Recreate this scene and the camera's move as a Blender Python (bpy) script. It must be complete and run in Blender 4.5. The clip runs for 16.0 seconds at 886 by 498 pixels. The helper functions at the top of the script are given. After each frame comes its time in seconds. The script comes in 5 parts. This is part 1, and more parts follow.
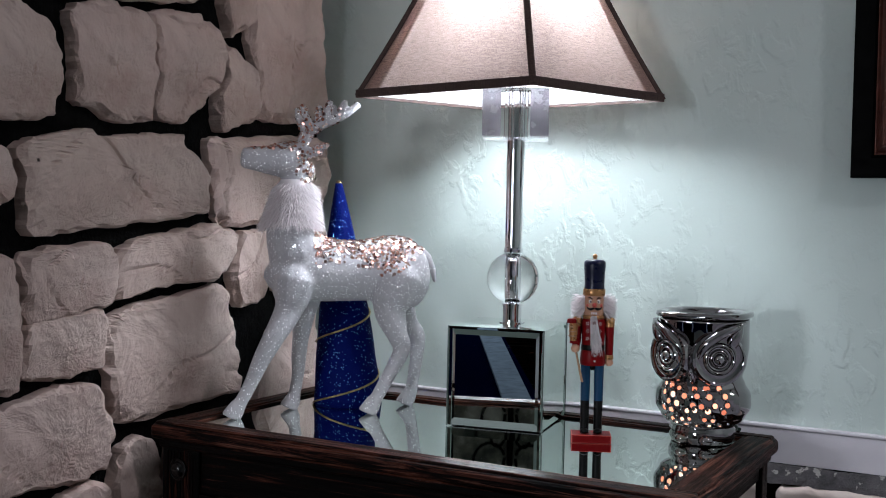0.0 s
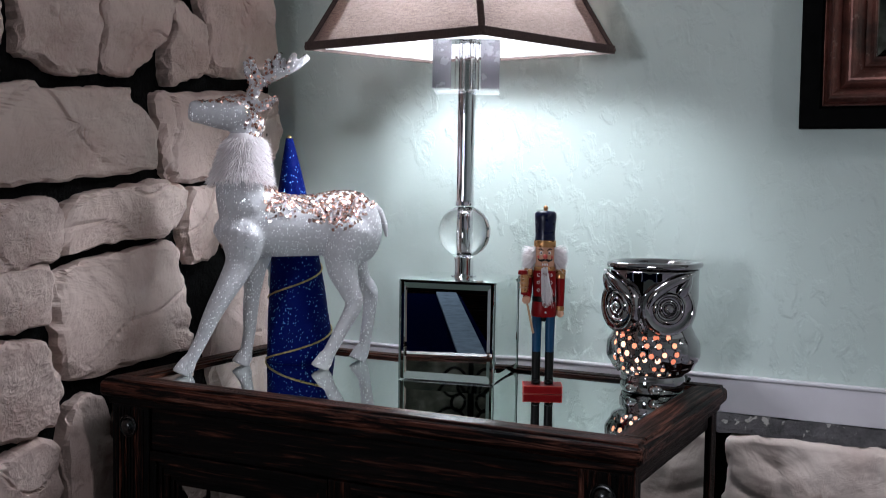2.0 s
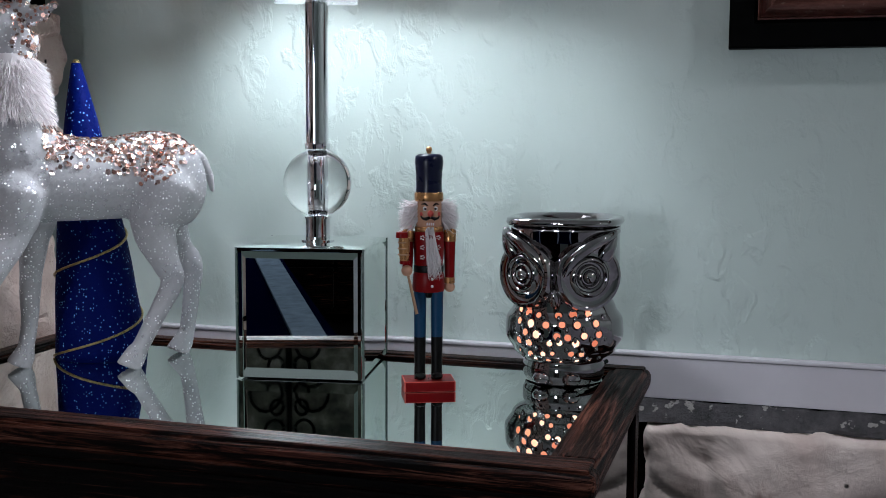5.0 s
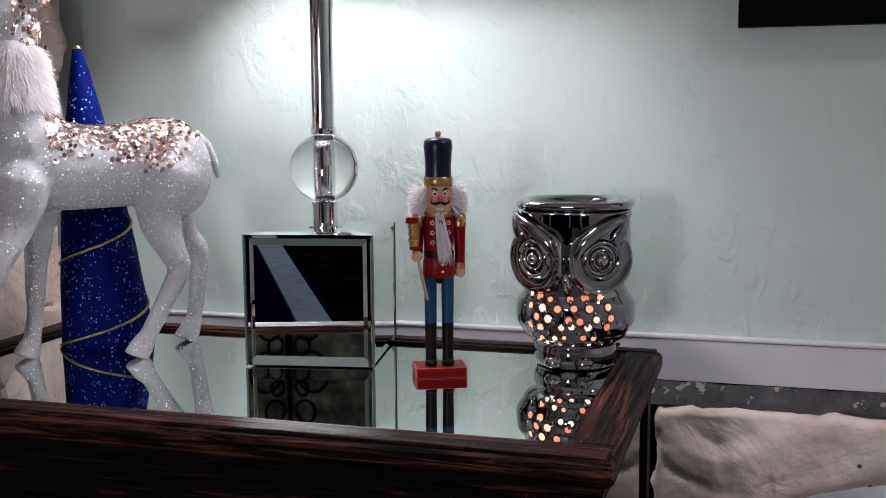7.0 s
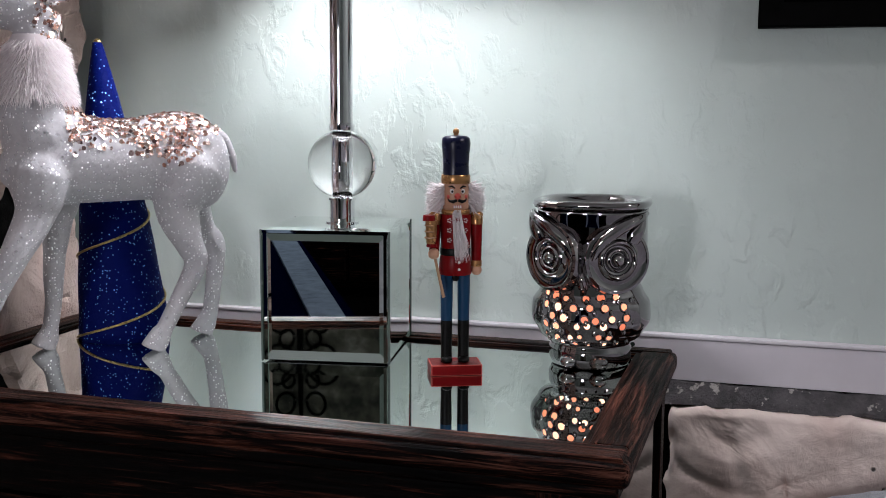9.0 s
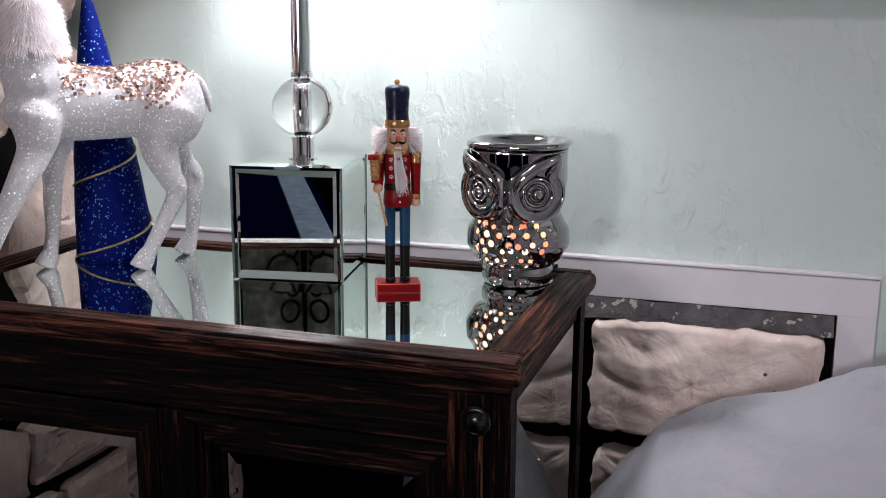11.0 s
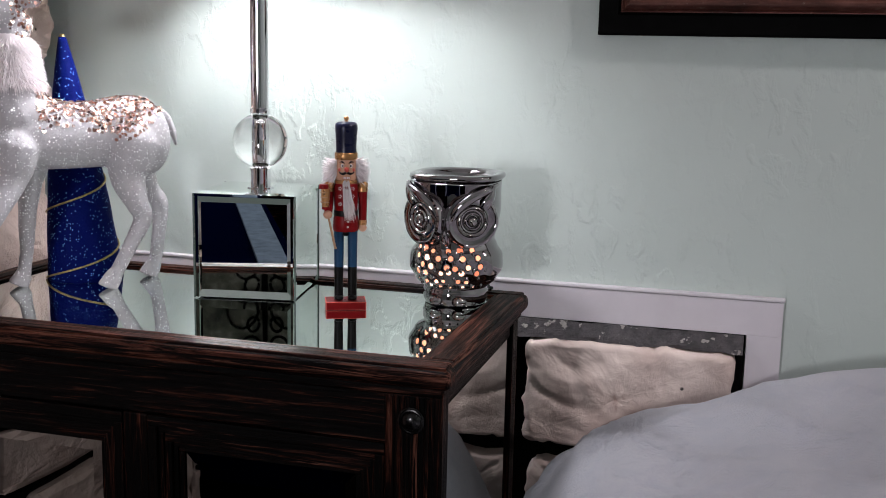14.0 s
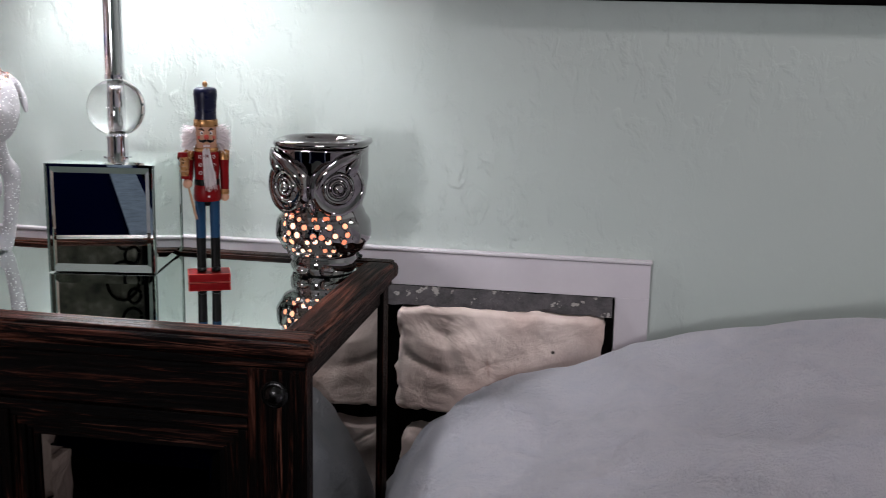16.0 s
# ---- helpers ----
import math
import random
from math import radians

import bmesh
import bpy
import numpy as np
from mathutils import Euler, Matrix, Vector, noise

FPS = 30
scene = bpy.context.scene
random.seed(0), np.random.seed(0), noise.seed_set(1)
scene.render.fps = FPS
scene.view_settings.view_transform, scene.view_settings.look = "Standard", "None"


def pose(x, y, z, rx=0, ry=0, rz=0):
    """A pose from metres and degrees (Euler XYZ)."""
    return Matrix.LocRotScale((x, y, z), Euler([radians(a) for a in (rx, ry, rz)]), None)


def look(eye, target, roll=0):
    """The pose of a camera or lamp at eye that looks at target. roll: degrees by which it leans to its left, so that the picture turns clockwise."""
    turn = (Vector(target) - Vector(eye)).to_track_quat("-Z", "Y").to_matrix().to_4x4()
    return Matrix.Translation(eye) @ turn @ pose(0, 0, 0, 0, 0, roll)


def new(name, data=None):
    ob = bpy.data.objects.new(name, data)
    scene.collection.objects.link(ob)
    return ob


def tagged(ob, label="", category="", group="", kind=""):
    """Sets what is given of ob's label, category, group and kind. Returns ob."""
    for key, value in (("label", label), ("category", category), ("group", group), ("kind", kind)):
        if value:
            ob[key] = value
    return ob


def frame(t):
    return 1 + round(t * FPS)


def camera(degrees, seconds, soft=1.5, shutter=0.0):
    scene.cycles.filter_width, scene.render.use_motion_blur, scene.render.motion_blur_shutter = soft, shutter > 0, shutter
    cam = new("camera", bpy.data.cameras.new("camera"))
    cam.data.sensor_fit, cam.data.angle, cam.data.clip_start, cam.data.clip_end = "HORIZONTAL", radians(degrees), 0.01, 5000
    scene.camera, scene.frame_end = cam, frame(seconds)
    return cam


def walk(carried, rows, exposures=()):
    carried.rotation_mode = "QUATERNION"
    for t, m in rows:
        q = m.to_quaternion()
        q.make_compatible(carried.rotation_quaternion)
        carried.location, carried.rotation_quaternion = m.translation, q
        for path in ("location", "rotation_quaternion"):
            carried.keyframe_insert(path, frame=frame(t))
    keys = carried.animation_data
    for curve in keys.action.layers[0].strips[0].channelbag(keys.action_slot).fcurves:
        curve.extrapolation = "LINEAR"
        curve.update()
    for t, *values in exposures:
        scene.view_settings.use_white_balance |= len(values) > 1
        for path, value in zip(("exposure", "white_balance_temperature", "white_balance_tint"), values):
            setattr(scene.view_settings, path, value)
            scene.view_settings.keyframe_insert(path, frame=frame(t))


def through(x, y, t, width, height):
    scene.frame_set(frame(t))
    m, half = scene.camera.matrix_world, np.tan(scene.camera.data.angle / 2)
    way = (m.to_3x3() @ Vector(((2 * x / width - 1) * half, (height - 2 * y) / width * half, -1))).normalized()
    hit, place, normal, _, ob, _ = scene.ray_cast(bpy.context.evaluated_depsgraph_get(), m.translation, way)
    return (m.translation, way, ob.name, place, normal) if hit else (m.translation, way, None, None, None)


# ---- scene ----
cam = camera(44.3, 16.0, soft=0.1, shutter=0.2)
PATH = [
    (0, (0.603, 0.109, 0.916), (-0.365, 1.858, 0.851), 1.2),
    (0.5, (0.601, 0.111, 0.885), (-0.322, 1.884, 0.813), 1.2),
    (1, (0.594, 0.113, 0.884), (-0.334, 1.879, 0.74), 1.1),
    (1.5, (0.606, 0.122, 0.886), (-0.317, 1.89, 0.735), 0.9),
    (2, (0.613, 0.119, 0.896), (-0.291, 1.899, 0.776), 0.9),
    (2.5, (0.63, 0.107, 0.928), (-0.285, 1.885, 0.921), 0.7),
    (3, (0.622, 0.106, 0.924), (-0.305, 1.879, 0.925), 0.7),
    (3.5, (0.596, 0.177, 0.907), (-0.338, 1.945, 0.898), 0.9),
    (4, (0.505, 0.298, 0.889), (-0.241, 2.151, 0.796), 1.3),
    (4.5, (0.447, 0.374, 0.881), (-0.135, 2.28, 0.713), 0.8),
    (7, (0.418, 0.386, 0.887), (-0.144, 2.29, 0.64), -0.4),
    (7.5, (0.416, 0.387, 0.888), (-0.161, 2.289, 0.661), -0.4),
    (8, (0.411, 0.386, 0.888), (-0.165, 2.287, 0.659), -0.2),
    (10.5, (0.454, 0.355, 0.922), (-0.139, 2.229, 0.548), 0.5),
    (11, (0.526, 0.263, 0.939), (-0.068, 2.125, 0.514), 0.4),
    (11.5, (0.546, 0.192, 0.944), (-0.111, 2.027, 0.495), 0.2),
    (12, (0.548, 0.162, 0.96), (-0.201, 1.992, 0.658), -0.0),
    (12.5, (0.563, 0.161, 0.953), (-0.184, 1.999, 0.698), 0.1),
    (13, (0.579, 0.168, 0.944), (-0.139, 2.012, 0.655), 0.3),
    (13.5, (0.583, 0.168, 0.936), (-0.047, 2.032, 0.578), 0.9),
    (14, (0.583, 0.159, 0.941), (0.048, 2.054, 0.592), 1.2),
    (14.5, (0.589, 0.157, 0.938), (0.068, 2.058, 0.601), 0.9),
    (15, (0.594, 0.158, 0.937), (0.091, 2.057, 0.562), 0.9),
    (15.5, (0.599, 0.159, 0.94), (0.132, 2.065, 0.55), 0.9),
    (16, (0.605, 0.184, 0.941), (0.268, 2.113, 0.533), 1.3),
]
walk(cam, [(t, look(eye, target, roll)) for t, eye, target, roll in PATH],
     exposures=[(0.0, 0.0, 6050, 10), (1.5, 0.03, 6050, 10), (2.5, 0.08, 6050, 10), (3.5, 0.0, 6000, 9), (4.0, -0.35, 5950, 8), (4.5, -0.3, 5900, 7), (6.8, 0.05, 6450, 15), (8.2, 0.05, 6450, 15), (10.5, 0.15, 6550, 16), (11.0, 0.55, 6550, 16), (11.5, 0.95, 6600, 18), (12.0, 1.05, 6600, 18), (12.5, 0.35, 6600, 18), (13.0, 0.05, 6600, 17), (14.0, 0.38, 6600, 16), (16.0, 0.33, 6600, 16)])

# ---------------------------------------------------------------- light
world = bpy.data.worlds.new("world")
world.use_nodes = True
world.node_tree.nodes["Background"].inputs[0].default_value = (0.55, 0.65, 0.8, 1)
world.node_tree.nodes["Background"].inputs[1].default_value = 0.004
scene.world = world


def lamp(name, kind, at, watts, colour, size=0.1, aim=None, size_y=None):
    d = bpy.data.lights.new(name, kind)
    d.energy, d.color = watts, colour
    if kind == "AREA":
        d.shape, d.size, d.size_y = "RECTANGLE", size, size_y or size
    else:
        d.shadow_soft_size = size
    ob = new(name, d)
    ob.matrix_world = look(at, aim) if aim else Matrix.Translation(at)
    return ob


BULB_W, FILL_W, FRONT_W = 14.5, 16.5, 35.0
lamp("bulb_light", "POINT", (0.006, 1.3745, 1.184), BULB_W, (0.92, 0.95, 1.0), 0.065)
# added fill from the right, placed to brighten the stone wall
lamp("ceiling_light_source", "AREA", (2.0, 0.75, 2.415), FILL_W, (1.0, 0.91, 0.95), 0.16, (2.001, 0.75, 0.0))
# low frontal light that throws the owl and doll shadows; its source is unknown
lamp("window_light", "AREA", (-0.52, -3.17, 1.02), FRONT_W, (0.95, 0.95, 1.0), 0.5, (-0.3, 0.0, 1.0), 0.5)

# ---------------------------------------------------------------- materials


class Nodes:
    """A small wrapper to write node materials in few lines."""

    def __init__(self, name, colour=(0.5, 0.5, 0.5), rough=0.6, metal=0.0, **more):
        self.mat = bpy.data.materials.new(name)
        self.mat.use_nodes = True
        self.tree = self.mat.node_tree
        self.bsdf = self.tree.nodes["Principled BSDF"]
        self.out = self.tree.nodes["Material Output"]
        self.put("Base Color", (*colour, 1))
        self.put("Roughness", rough)
        self.put("Metallic", metal)
        for k, v in more.items():
            self.put(k.replace("_", " "), v)
        self.coord = self.tree.nodes.new("ShaderNodeTexCoord").outputs["Object"]

    def put(self, socket, value):
        s = self.bsdf.inputs[socket]
        if isinstance(value, bpy.types.NodeSocket):
            self.tree.links.new(value, s)
        else:
            s.default_value = value

    def node(self, kind, **inputs):
        n = self.tree.nodes.new("ShaderNode" + kind)
        for k, v in inputs.items():
            s = n.inputs[k.replace("_", " ")]
            if isinstance(v, bpy.types.NodeSocket):
                self.tree.links.new(v, s)
            else:
                s.default_value = v
        return n

    def scaled(self, sx, sy, sz):
        return self.node("Mapping", Vector=self.coord, Scale=(sx, sy, sz)).outputs[0]

    def noise(self, scale, detail=4.0, rough=0.6, vector=None, distort=0.0):
        return self.node("TexNoise", Vector=vector or self.coord, Scale=scale, Detail=detail, Roughness=rough, Distortion=distort).outputs["Fac"]

    def voronoi(self, scale, vector=None, feature="F1"):
        n = self.node("TexVoronoi", Vector=vector or self.coord, Scale=scale)
        n.feature = feature
        return n

    def ramp(self, fac, *stops):
        n = self.node("ValToRGB", Fac=fac)
        e = n.color_ramp.elements
        while len(e) < len(stops):
            e.new(0.5)
        for item, (p, c) in zip(e, stops):
            item.position = p
            item.color = (*c, 1) if isinstance(c, tuple) else (c, c, c, 1)
        return n.outputs["Color"]

    def mix(self, fac, a, b, mode="MIX"):
        n = self.tree.nodes.new("ShaderNodeMix")
        n.data_type, n.blend_type = "RGBA", mode
        for s, v in ((n.inputs["Factor"], fac), (n.inputs[6], a), (n.inputs[7], b)):
            if isinstance(v, bpy.types.NodeSocket):
                self.tree.links.new(v, s)
            else:
                s.default_value = (*v, 1) if isinstance(v, tuple) else v
        return n.outputs[2]

    def math(self, op, a, b=0.0):
        n = self.tree.nodes.new("ShaderNodeMath")
        n.operation = op
        for s, v in zip(n.inputs, (a, b)):
            if isinstance(v, bpy.types.NodeSocket):
                self.tree.links.new(v, s)
            else:
                s.default_value = v
        return n.outputs[0]

    def bump(self, height, strength=0.5, distance=0.002, normal=None):
        n = self.node("Bump", Height=height, Strength=strength, Distance=distance)
        if normal:
            self.tree.links.new(normal, n.inputs["Normal"])
        self.put("Normal", n.outputs[0])
        return n.outputs[0]

    def island(self):
        return self.tree.nodes.new("ShaderNodeNewGeometry").outputs["Random Per Island"]

    def each(self):
        return self.tree.nodes.new("ShaderNodeObjectInfo").outputs["Random"]


def plaster_green():
    m = Nodes("green_plaster", rough=0.55)
    big = m.noise(2.2, 3)
    m.put("Base Color", m.ramp(big, (0.3, (0.475, 0.550, 0.510)), (0.7, (0.505, 0.580, 0.540))))
    # knockdown texture: flattened strokes over fine grain
    strokes = m.noise(1.0, 5, 0.55, m.scaled(38, 38, 24), 0.35)
    flat = m.ramp(strokes, (0.49, 0.0), (0.60, 1.0))
    fine = m.noise(150, 3)
    patch = m.noise(3.0, 2)
    h = m.math("ADD", m.math("MULTIPLY", flat, m.ramp(patch, (0.40, 0.1), (0.62, 1.0))), m.math("MULTIPLY", fine, 0.12))
    m.bump(h, 0.34, 0.0025)
    return m.mat


def stone_paint(name, a, b, c, relief):
    """Painted split stone: thin wash of paint, brown stain in the hollows, a few pits."""
    m = Nodes(name, rough=0.68)
    tint = m.ramp(m.each(), (0.0, a), (0.5, b), (1.0, c))
    blot = m.noise(6, 5, 0.6, distort=0.6)
    col = m.mix(m.ramp(blot, (0.46, 0.0), (0.70, 0.75)), tint, (0.36, 0.235, 0.195))
    veil = m.noise(15, 5, 0.65)
    col = m.mix(m.ramp(veil, (0.48, 0.0), (0.75, 0.4)), col, (0.60, 0.49, 0.43))
    rust = m.math("MULTIPLY", m.ramp(m.noise(1.0, 5, 0.6, m.scaled(26, 26, 9), 0.8), (0.60, 0.0), (0.70, 0.7)), m.ramp(m.noise(4, 2), (0.50, 0.0), (0.62, 1.0)))
    col = m.mix(rust, col, (0.27, 0.13, 0.095))
    pits = m.voronoi(34)
    hole = m.ramp(pits.outputs["Distance"], (0.05, 1.0), (0.10, 0.0))
    hole = m.math("MULTIPLY", hole, m.ramp(m.noise(16, 2), (0.60, 0.0), (0.64, 1.0)))
    col = m.mix(hole, col, (0.03, 0.024, 0.02))
    m.put("Base Color", col)
    broken = m.ramp(m.noise(7, 3, 0.5), (0.42, 0.15), (0.66, 1.0))
    rough = m.math("MULTIPLY", m.noise(42, 7, 0.7, distort=0.5), broken)
    rough = m.math("ADD", rough, m.math("MULTIPLY", m.noise(11, 4, 0.5, distort=0.8), 1.5))
    rough = m.math("SUBTRACT", rough, m.math("MULTIPLY", hole, 0.8))
    rough = m.math("ADD", rough, m.math("MULTIPLY", m.math("MULTIPLY", m.noise(150, 4, 0.7), broken), 0.28))
    m.bump(rough, relief, 0.0075)
    return m.mat


def grout_black():
    m = Nodes("black_grout", rough=0.85)
    m.put("Specular IOR Level", 0.1)
    m.put("Base Color", m.ramp(m.noise(30, 5), (0.45, (0.0006, 0.0006, 0.0006)), (0.85, (0.008, 0.0075, 0.0075))))
    m.bump(m.noise(60, 6, 0.7), 0.8, 0.006)
    return m.mat


def grout_grey():
    m = Nodes("grey_grout", rough=0.8)
    col = m.ramp(m.noise(45, 6, 0.7), (0.35, (0.045, 0.042, 0.045)), (0.7, (0.12, 0.11, 0.115)))
    fleck = m.ramp(m.noise(70, 3), (0.61, 0.0), (0.65, 1.0))
    m.put("Base Color", m.mix(fleck, col, (0.4, 0.37, 0.35)))
    m.bump(m.noise(110, 6, 0.75), 1.0, 0.008)
    return m.mat


def wood_dark(name, sx, sy, sz, worn=0.025):
    """Dark distressed wood, black stain rubbed through to red-brown; the grain runs along the axis with the small scale."""
    m = Nodes(name, rough=0.42)
    v = m.scaled(sx, sy, sz)
    grain = m.noise(1.0, 9, 0.72, v, 0.7)
    wide = m.noise(0.32, 4, 0.6, v, 1.4)
    patch = m.noise(7, 3)
    lift = m.math("ADD", grain, m.math("ADD", worn, m.math("MULTIPLY", m.math("SUBTRACT", patch, 0.5), 0.12)))
    col = m.ramp(lift, (0.50, (0.0004, 0.00025, 0.0002)), (0.58, (0.004, 0.0014, 0.001)), (0.66, (0.050, 0.015, 0.009)), (0.80, (0.21, 0.080, 0.052)))
    rub = m.math("MULTIPLY", m.ramp(wide, (0.54, 0.0), (0.70, 1.0)), m.ramp(lift, (0.58, 0.0), (0.66, 0.7)))
    m.put("Base Color", m.mix(rub, col, (0.24, 0.105, 0.072)))
    m.put("Specular IOR Level", 0.06)
    m.put("Roughness", m.ramp(grain, (0.3, 0.55), (0.7, 0.30)))
    m.bump(m.math("ADD", grain, m.math("MULTIPLY", wide, 0.6)), 0.8, 0.0018)
    return m.mat


def glitter(name, base, flake, scale, share, rough=0.55, spread=1.5, gloss=0.5, shine=0.75):
    """Powdery coat with small mirror flakes, each tilted its own way."""
    m = Nodes(name, base, rough)
    m.put("Specular IOR Level", gloss)
    cells = m.voronoi(scale)
    rnd = m.tree.nodes.new("ShaderNodeSeparateColor")
    m.tree.links.new(cells.outputs["Color"], rnd.inputs[0])
    on = m.ramp(rnd.outputs[0], (1 - share, 0.0), (1 - share + 0.01, 1.0))
    on = m.math("MULTIPLY", on, m.ramp(cells.outputs["Distance"], (0.30, 1.0), (0.38, 0.0)))
    geo = m.tree.nodes.new("ShaderNodeNewGeometry")
    sub = m.node("VectorMath")
    sub.operation = "SUBTRACT"
    m.tree.links.new(cells.outputs["Color"], sub.inputs[0])
    sub.inputs[1].default_value = (0.5, 0.5, 0.5)
    sc = m.node("VectorMath")
    sc.operation = "SCALE"
    m.tree.links.new(sub.outputs[0], sc.inputs[0])
    m.tree.links.new(m.math("MULTIPLY", m.math("ADD", m.math("MULTIPLY", on, 0.88), 0.12), spread), sc.inputs["Scale"])
    add = m.node("VectorMath")
    add.operation = "ADD"
    m.tree.links.new(sc.outputs[0], add.inputs[0])
    m.tree.links.new(geo.outputs["Normal"], add.inputs[1])
    nrm = m.node("VectorMath")
    nrm.operation = "NORMALIZE"
    m.tree.links.new(add.outputs[0], nrm.inputs[0])
    shade = m.mix(m.ramp(m.noise(160, 3), (0.3, 0.0), (0.75, 0.22)), base, tuple(c * 0.62 for c in base))
    m.put("Base Color", m.mix(on, shade, flake))
    m.put("Metallic", m.math("MULTIPLY", on, shine))
    m.put("Roughness", m.ramp(on, (0.0, rough), (1.0, 0.32)))
    m.put("Normal", nrm.outputs[0])
    return m.mat


def plain(name, colour, rough=0.5, metal=0.0, wear=0.25, scale=40, relief=0.15, **more):
    """A painted or moulded surface with slight uneven tone and fine relief."""
    m = Nodes(name, colour, rough, metal, **more)
    n = m.noise(scale, 5, 0.65)
    m.put("Base Color", m.mix(m.ramp(n, (0.35, 0.0), (0.75, wear)), colour, tuple(c * 0.55 for c in colour)))
    m.put("Roughness", m.ramp(m.noise(scale * 2.3, 3), (0.3, max(0.02, rough - 0.08)), (0.7, min(1.0, rough + 0.08))))
    if relief:
        m.bump(m.noise(scale * 5, 3), relief, 0.0006)
    return m.mat


def glass(name, colour=(1, 1, 1), rough=0.0, ior=1.5):
    m = Nodes(name, colour, rough, IOR=ior)
    m.put("Transmission Weight", 1.0)
    return m.mat


def mirror(name, tint, rough=0.01):
    m = Nodes(name, tint, rough, 1.0)
    dust = m.noise(8, 6, 0.7)
    m.put("Roughness", m.ramp(dust, (0.4, rough), (0.8, rough + 0.03)))
    return m.mat


def fabric(name, colour, weave=1400, through=0.35):
    """Thin cloth that lets light through."""
    m = Nodes(name, colour, 0.85)
    across = m.noise(1.0, 2, 0.5, m.scaled(110, 110, weave))
    along = m.noise(1.0, 2, 0.5, m.scaled(weave, weave, 90))
    w = m.math("MULTIPLY", m.math("ADD", across, along), 0.5)
    col = m.ramp(w, (0.36, tuple(c * 0.66 for c in colour)), (0.64, tuple(min(1, c * 1.34) for c in colour)))
    m.put("Base Color", col)
    m.bump(w, 0.4, 0.0006)
    trans = m.node("BsdfTranslucent", Color=col)
    mixer = m.tree.nodes.new("ShaderNodeMixShader")
    mixer.inputs[0].default_value = through
    m.tree.links.new(m.bsdf.outputs[0], mixer.inputs[1])
    m.tree.links.new(trans.outputs[0], mixer.inputs[2])
    m.tree.links.new(mixer.outputs[0], m.out.inputs[0])
    return m.mat


def fur():
    """Fine white hair that light passes into."""
    m = Nodes("white_fur", (0.85, 0.78, 0.79), 0.9)
    col = m.ramp(m.island(), (0.0, (0.82, 0.76, 0.77)), (1.0, (0.95, 0.93, 0.93)))
    m.put("Base Color", col)
    trans = m.node("BsdfTranslucent", Color=col)
    mixer = m.tree.nodes.new("ShaderNodeMixShader")
    mixer.inputs[0].default_value = 0.45
    m.tree.links.new(m.bsdf.outputs[0], mixer.inputs[1])
    m.tree.links.new(trans.outputs[0], mixer.inputs[2])
    m.tree.links.new(mixer.outputs[0], m.out.inputs[0])
    return m.mat


def glow(name, colour, power):
    m = Nodes(name, colour, 0.4)
    m.put("Emission Color", (*colour, 1))
    m.put("Emission Strength", power)
    return m.mat


def lit_holes():
    """Openings that glow from the lamp inside, some brighter than others."""
    m = Nodes("lit_hole", (0.5, 0.2, 0.12), 0.4)
    m.put("Emission Color", m.ramp(m.each(), (0.0, (1.0, 0.22, 0.10)), (0.6, (1.0, 0.36, 0.20)), (1.0, (1.0, 0.62, 0.42))))
    m.put("Emission Strength", m.node("MapRange", Value=m.each(), To_Min=0.7, To_Max=2.2).outputs[0])
    return m.mat


def sequin():
    m = Nodes("sequins", (0.8, 0.8, 0.8), 0.27, 0.9)
    m.put("Base Color", m.ramp(m.island(), (0.0, (0.90, 0.80, 0.79)), (0.30, (0.80, 0.52, 0.44)), (0.60, (0.58, 0.27, 0.20)), (0.74, (0.86, 0.66, 0.60)), (0.93, (0.16, 0.10, 0.10))))
    return m.mat


M_WALL, M_STONE, M_GROUT, M_GREY = plaster_green(), stone_paint("beige_stone", (0.53, 0.405, 0.36), (0.58, 0.45, 0.40), (0.55, 0.43, 0.375), 1.0), grout_black(), grout_grey()
M_WOOD_X = wood_dark("dark_wood_lengthwise", 9, 190, 190)
M_WOOD_Y = wood_dark("dark_wood_crosswise", 190, 9, 190)
M_WOOD_Z = wood_dark("dark_wood_upright", 190, 190, 9)
M_RUB_X = wood_dark("rubbed_wood_lengthwise", 9, 190, 190, 0.10)
M_RUB_Y = wood_dark("rubbed_wood_crosswise", 190, 9, 190, 0.10)
M_RUB_Z = wood_dark("rubbed_wood_upright", 190, 190, 9, 0.05)
M_TRIM = plain("white_trim_paint", (0.62, 0.59, 0.62), 0.45, scale=14, wear=0.15)
M_CEIL = plain("ceiling_paint", (0.72, 0.72, 0.70), 0.8, scale=8, wear=0.1)
M_FLOOR = plain("dark_carpet", (0.006, 0.005, 0.005), 0.95, scale=90, relief=0.8, Specular_IOR_Level=0.0)
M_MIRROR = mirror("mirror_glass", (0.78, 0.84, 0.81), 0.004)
# same mirror with darker tints, so door and side reflections come out dimmer
M_MIRROR_DIM = mirror("dimmed_door_mirror", (0.30, 0.315, 0.31))
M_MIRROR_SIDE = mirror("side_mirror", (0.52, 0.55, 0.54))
M_EDGE = plain("mirror_edge", (0.02, 0.03, 0.026), 0.2, relief=0)
M_CHROME = Nodes("chrome", (0.78, 0.78, 0.80), 0.045, 1.0).mat
M_GLASS = glass("clear_crystal")
M_SHADE = fabric("brown_shade_linen", (0.31, 0.235, 0.208), 1300, 0.64)
M_LINING = fabric("white_shade_lining", (0.78, 0.77, 0.77), 900, 0.5)
M_BAND = fabric("dark_brown_binding", (0.055, 0.032, 0.026), 1500, 0.05)
M_BULB = glow("bulb_glass", (0.95, 0.98, 1.0), 30.0)
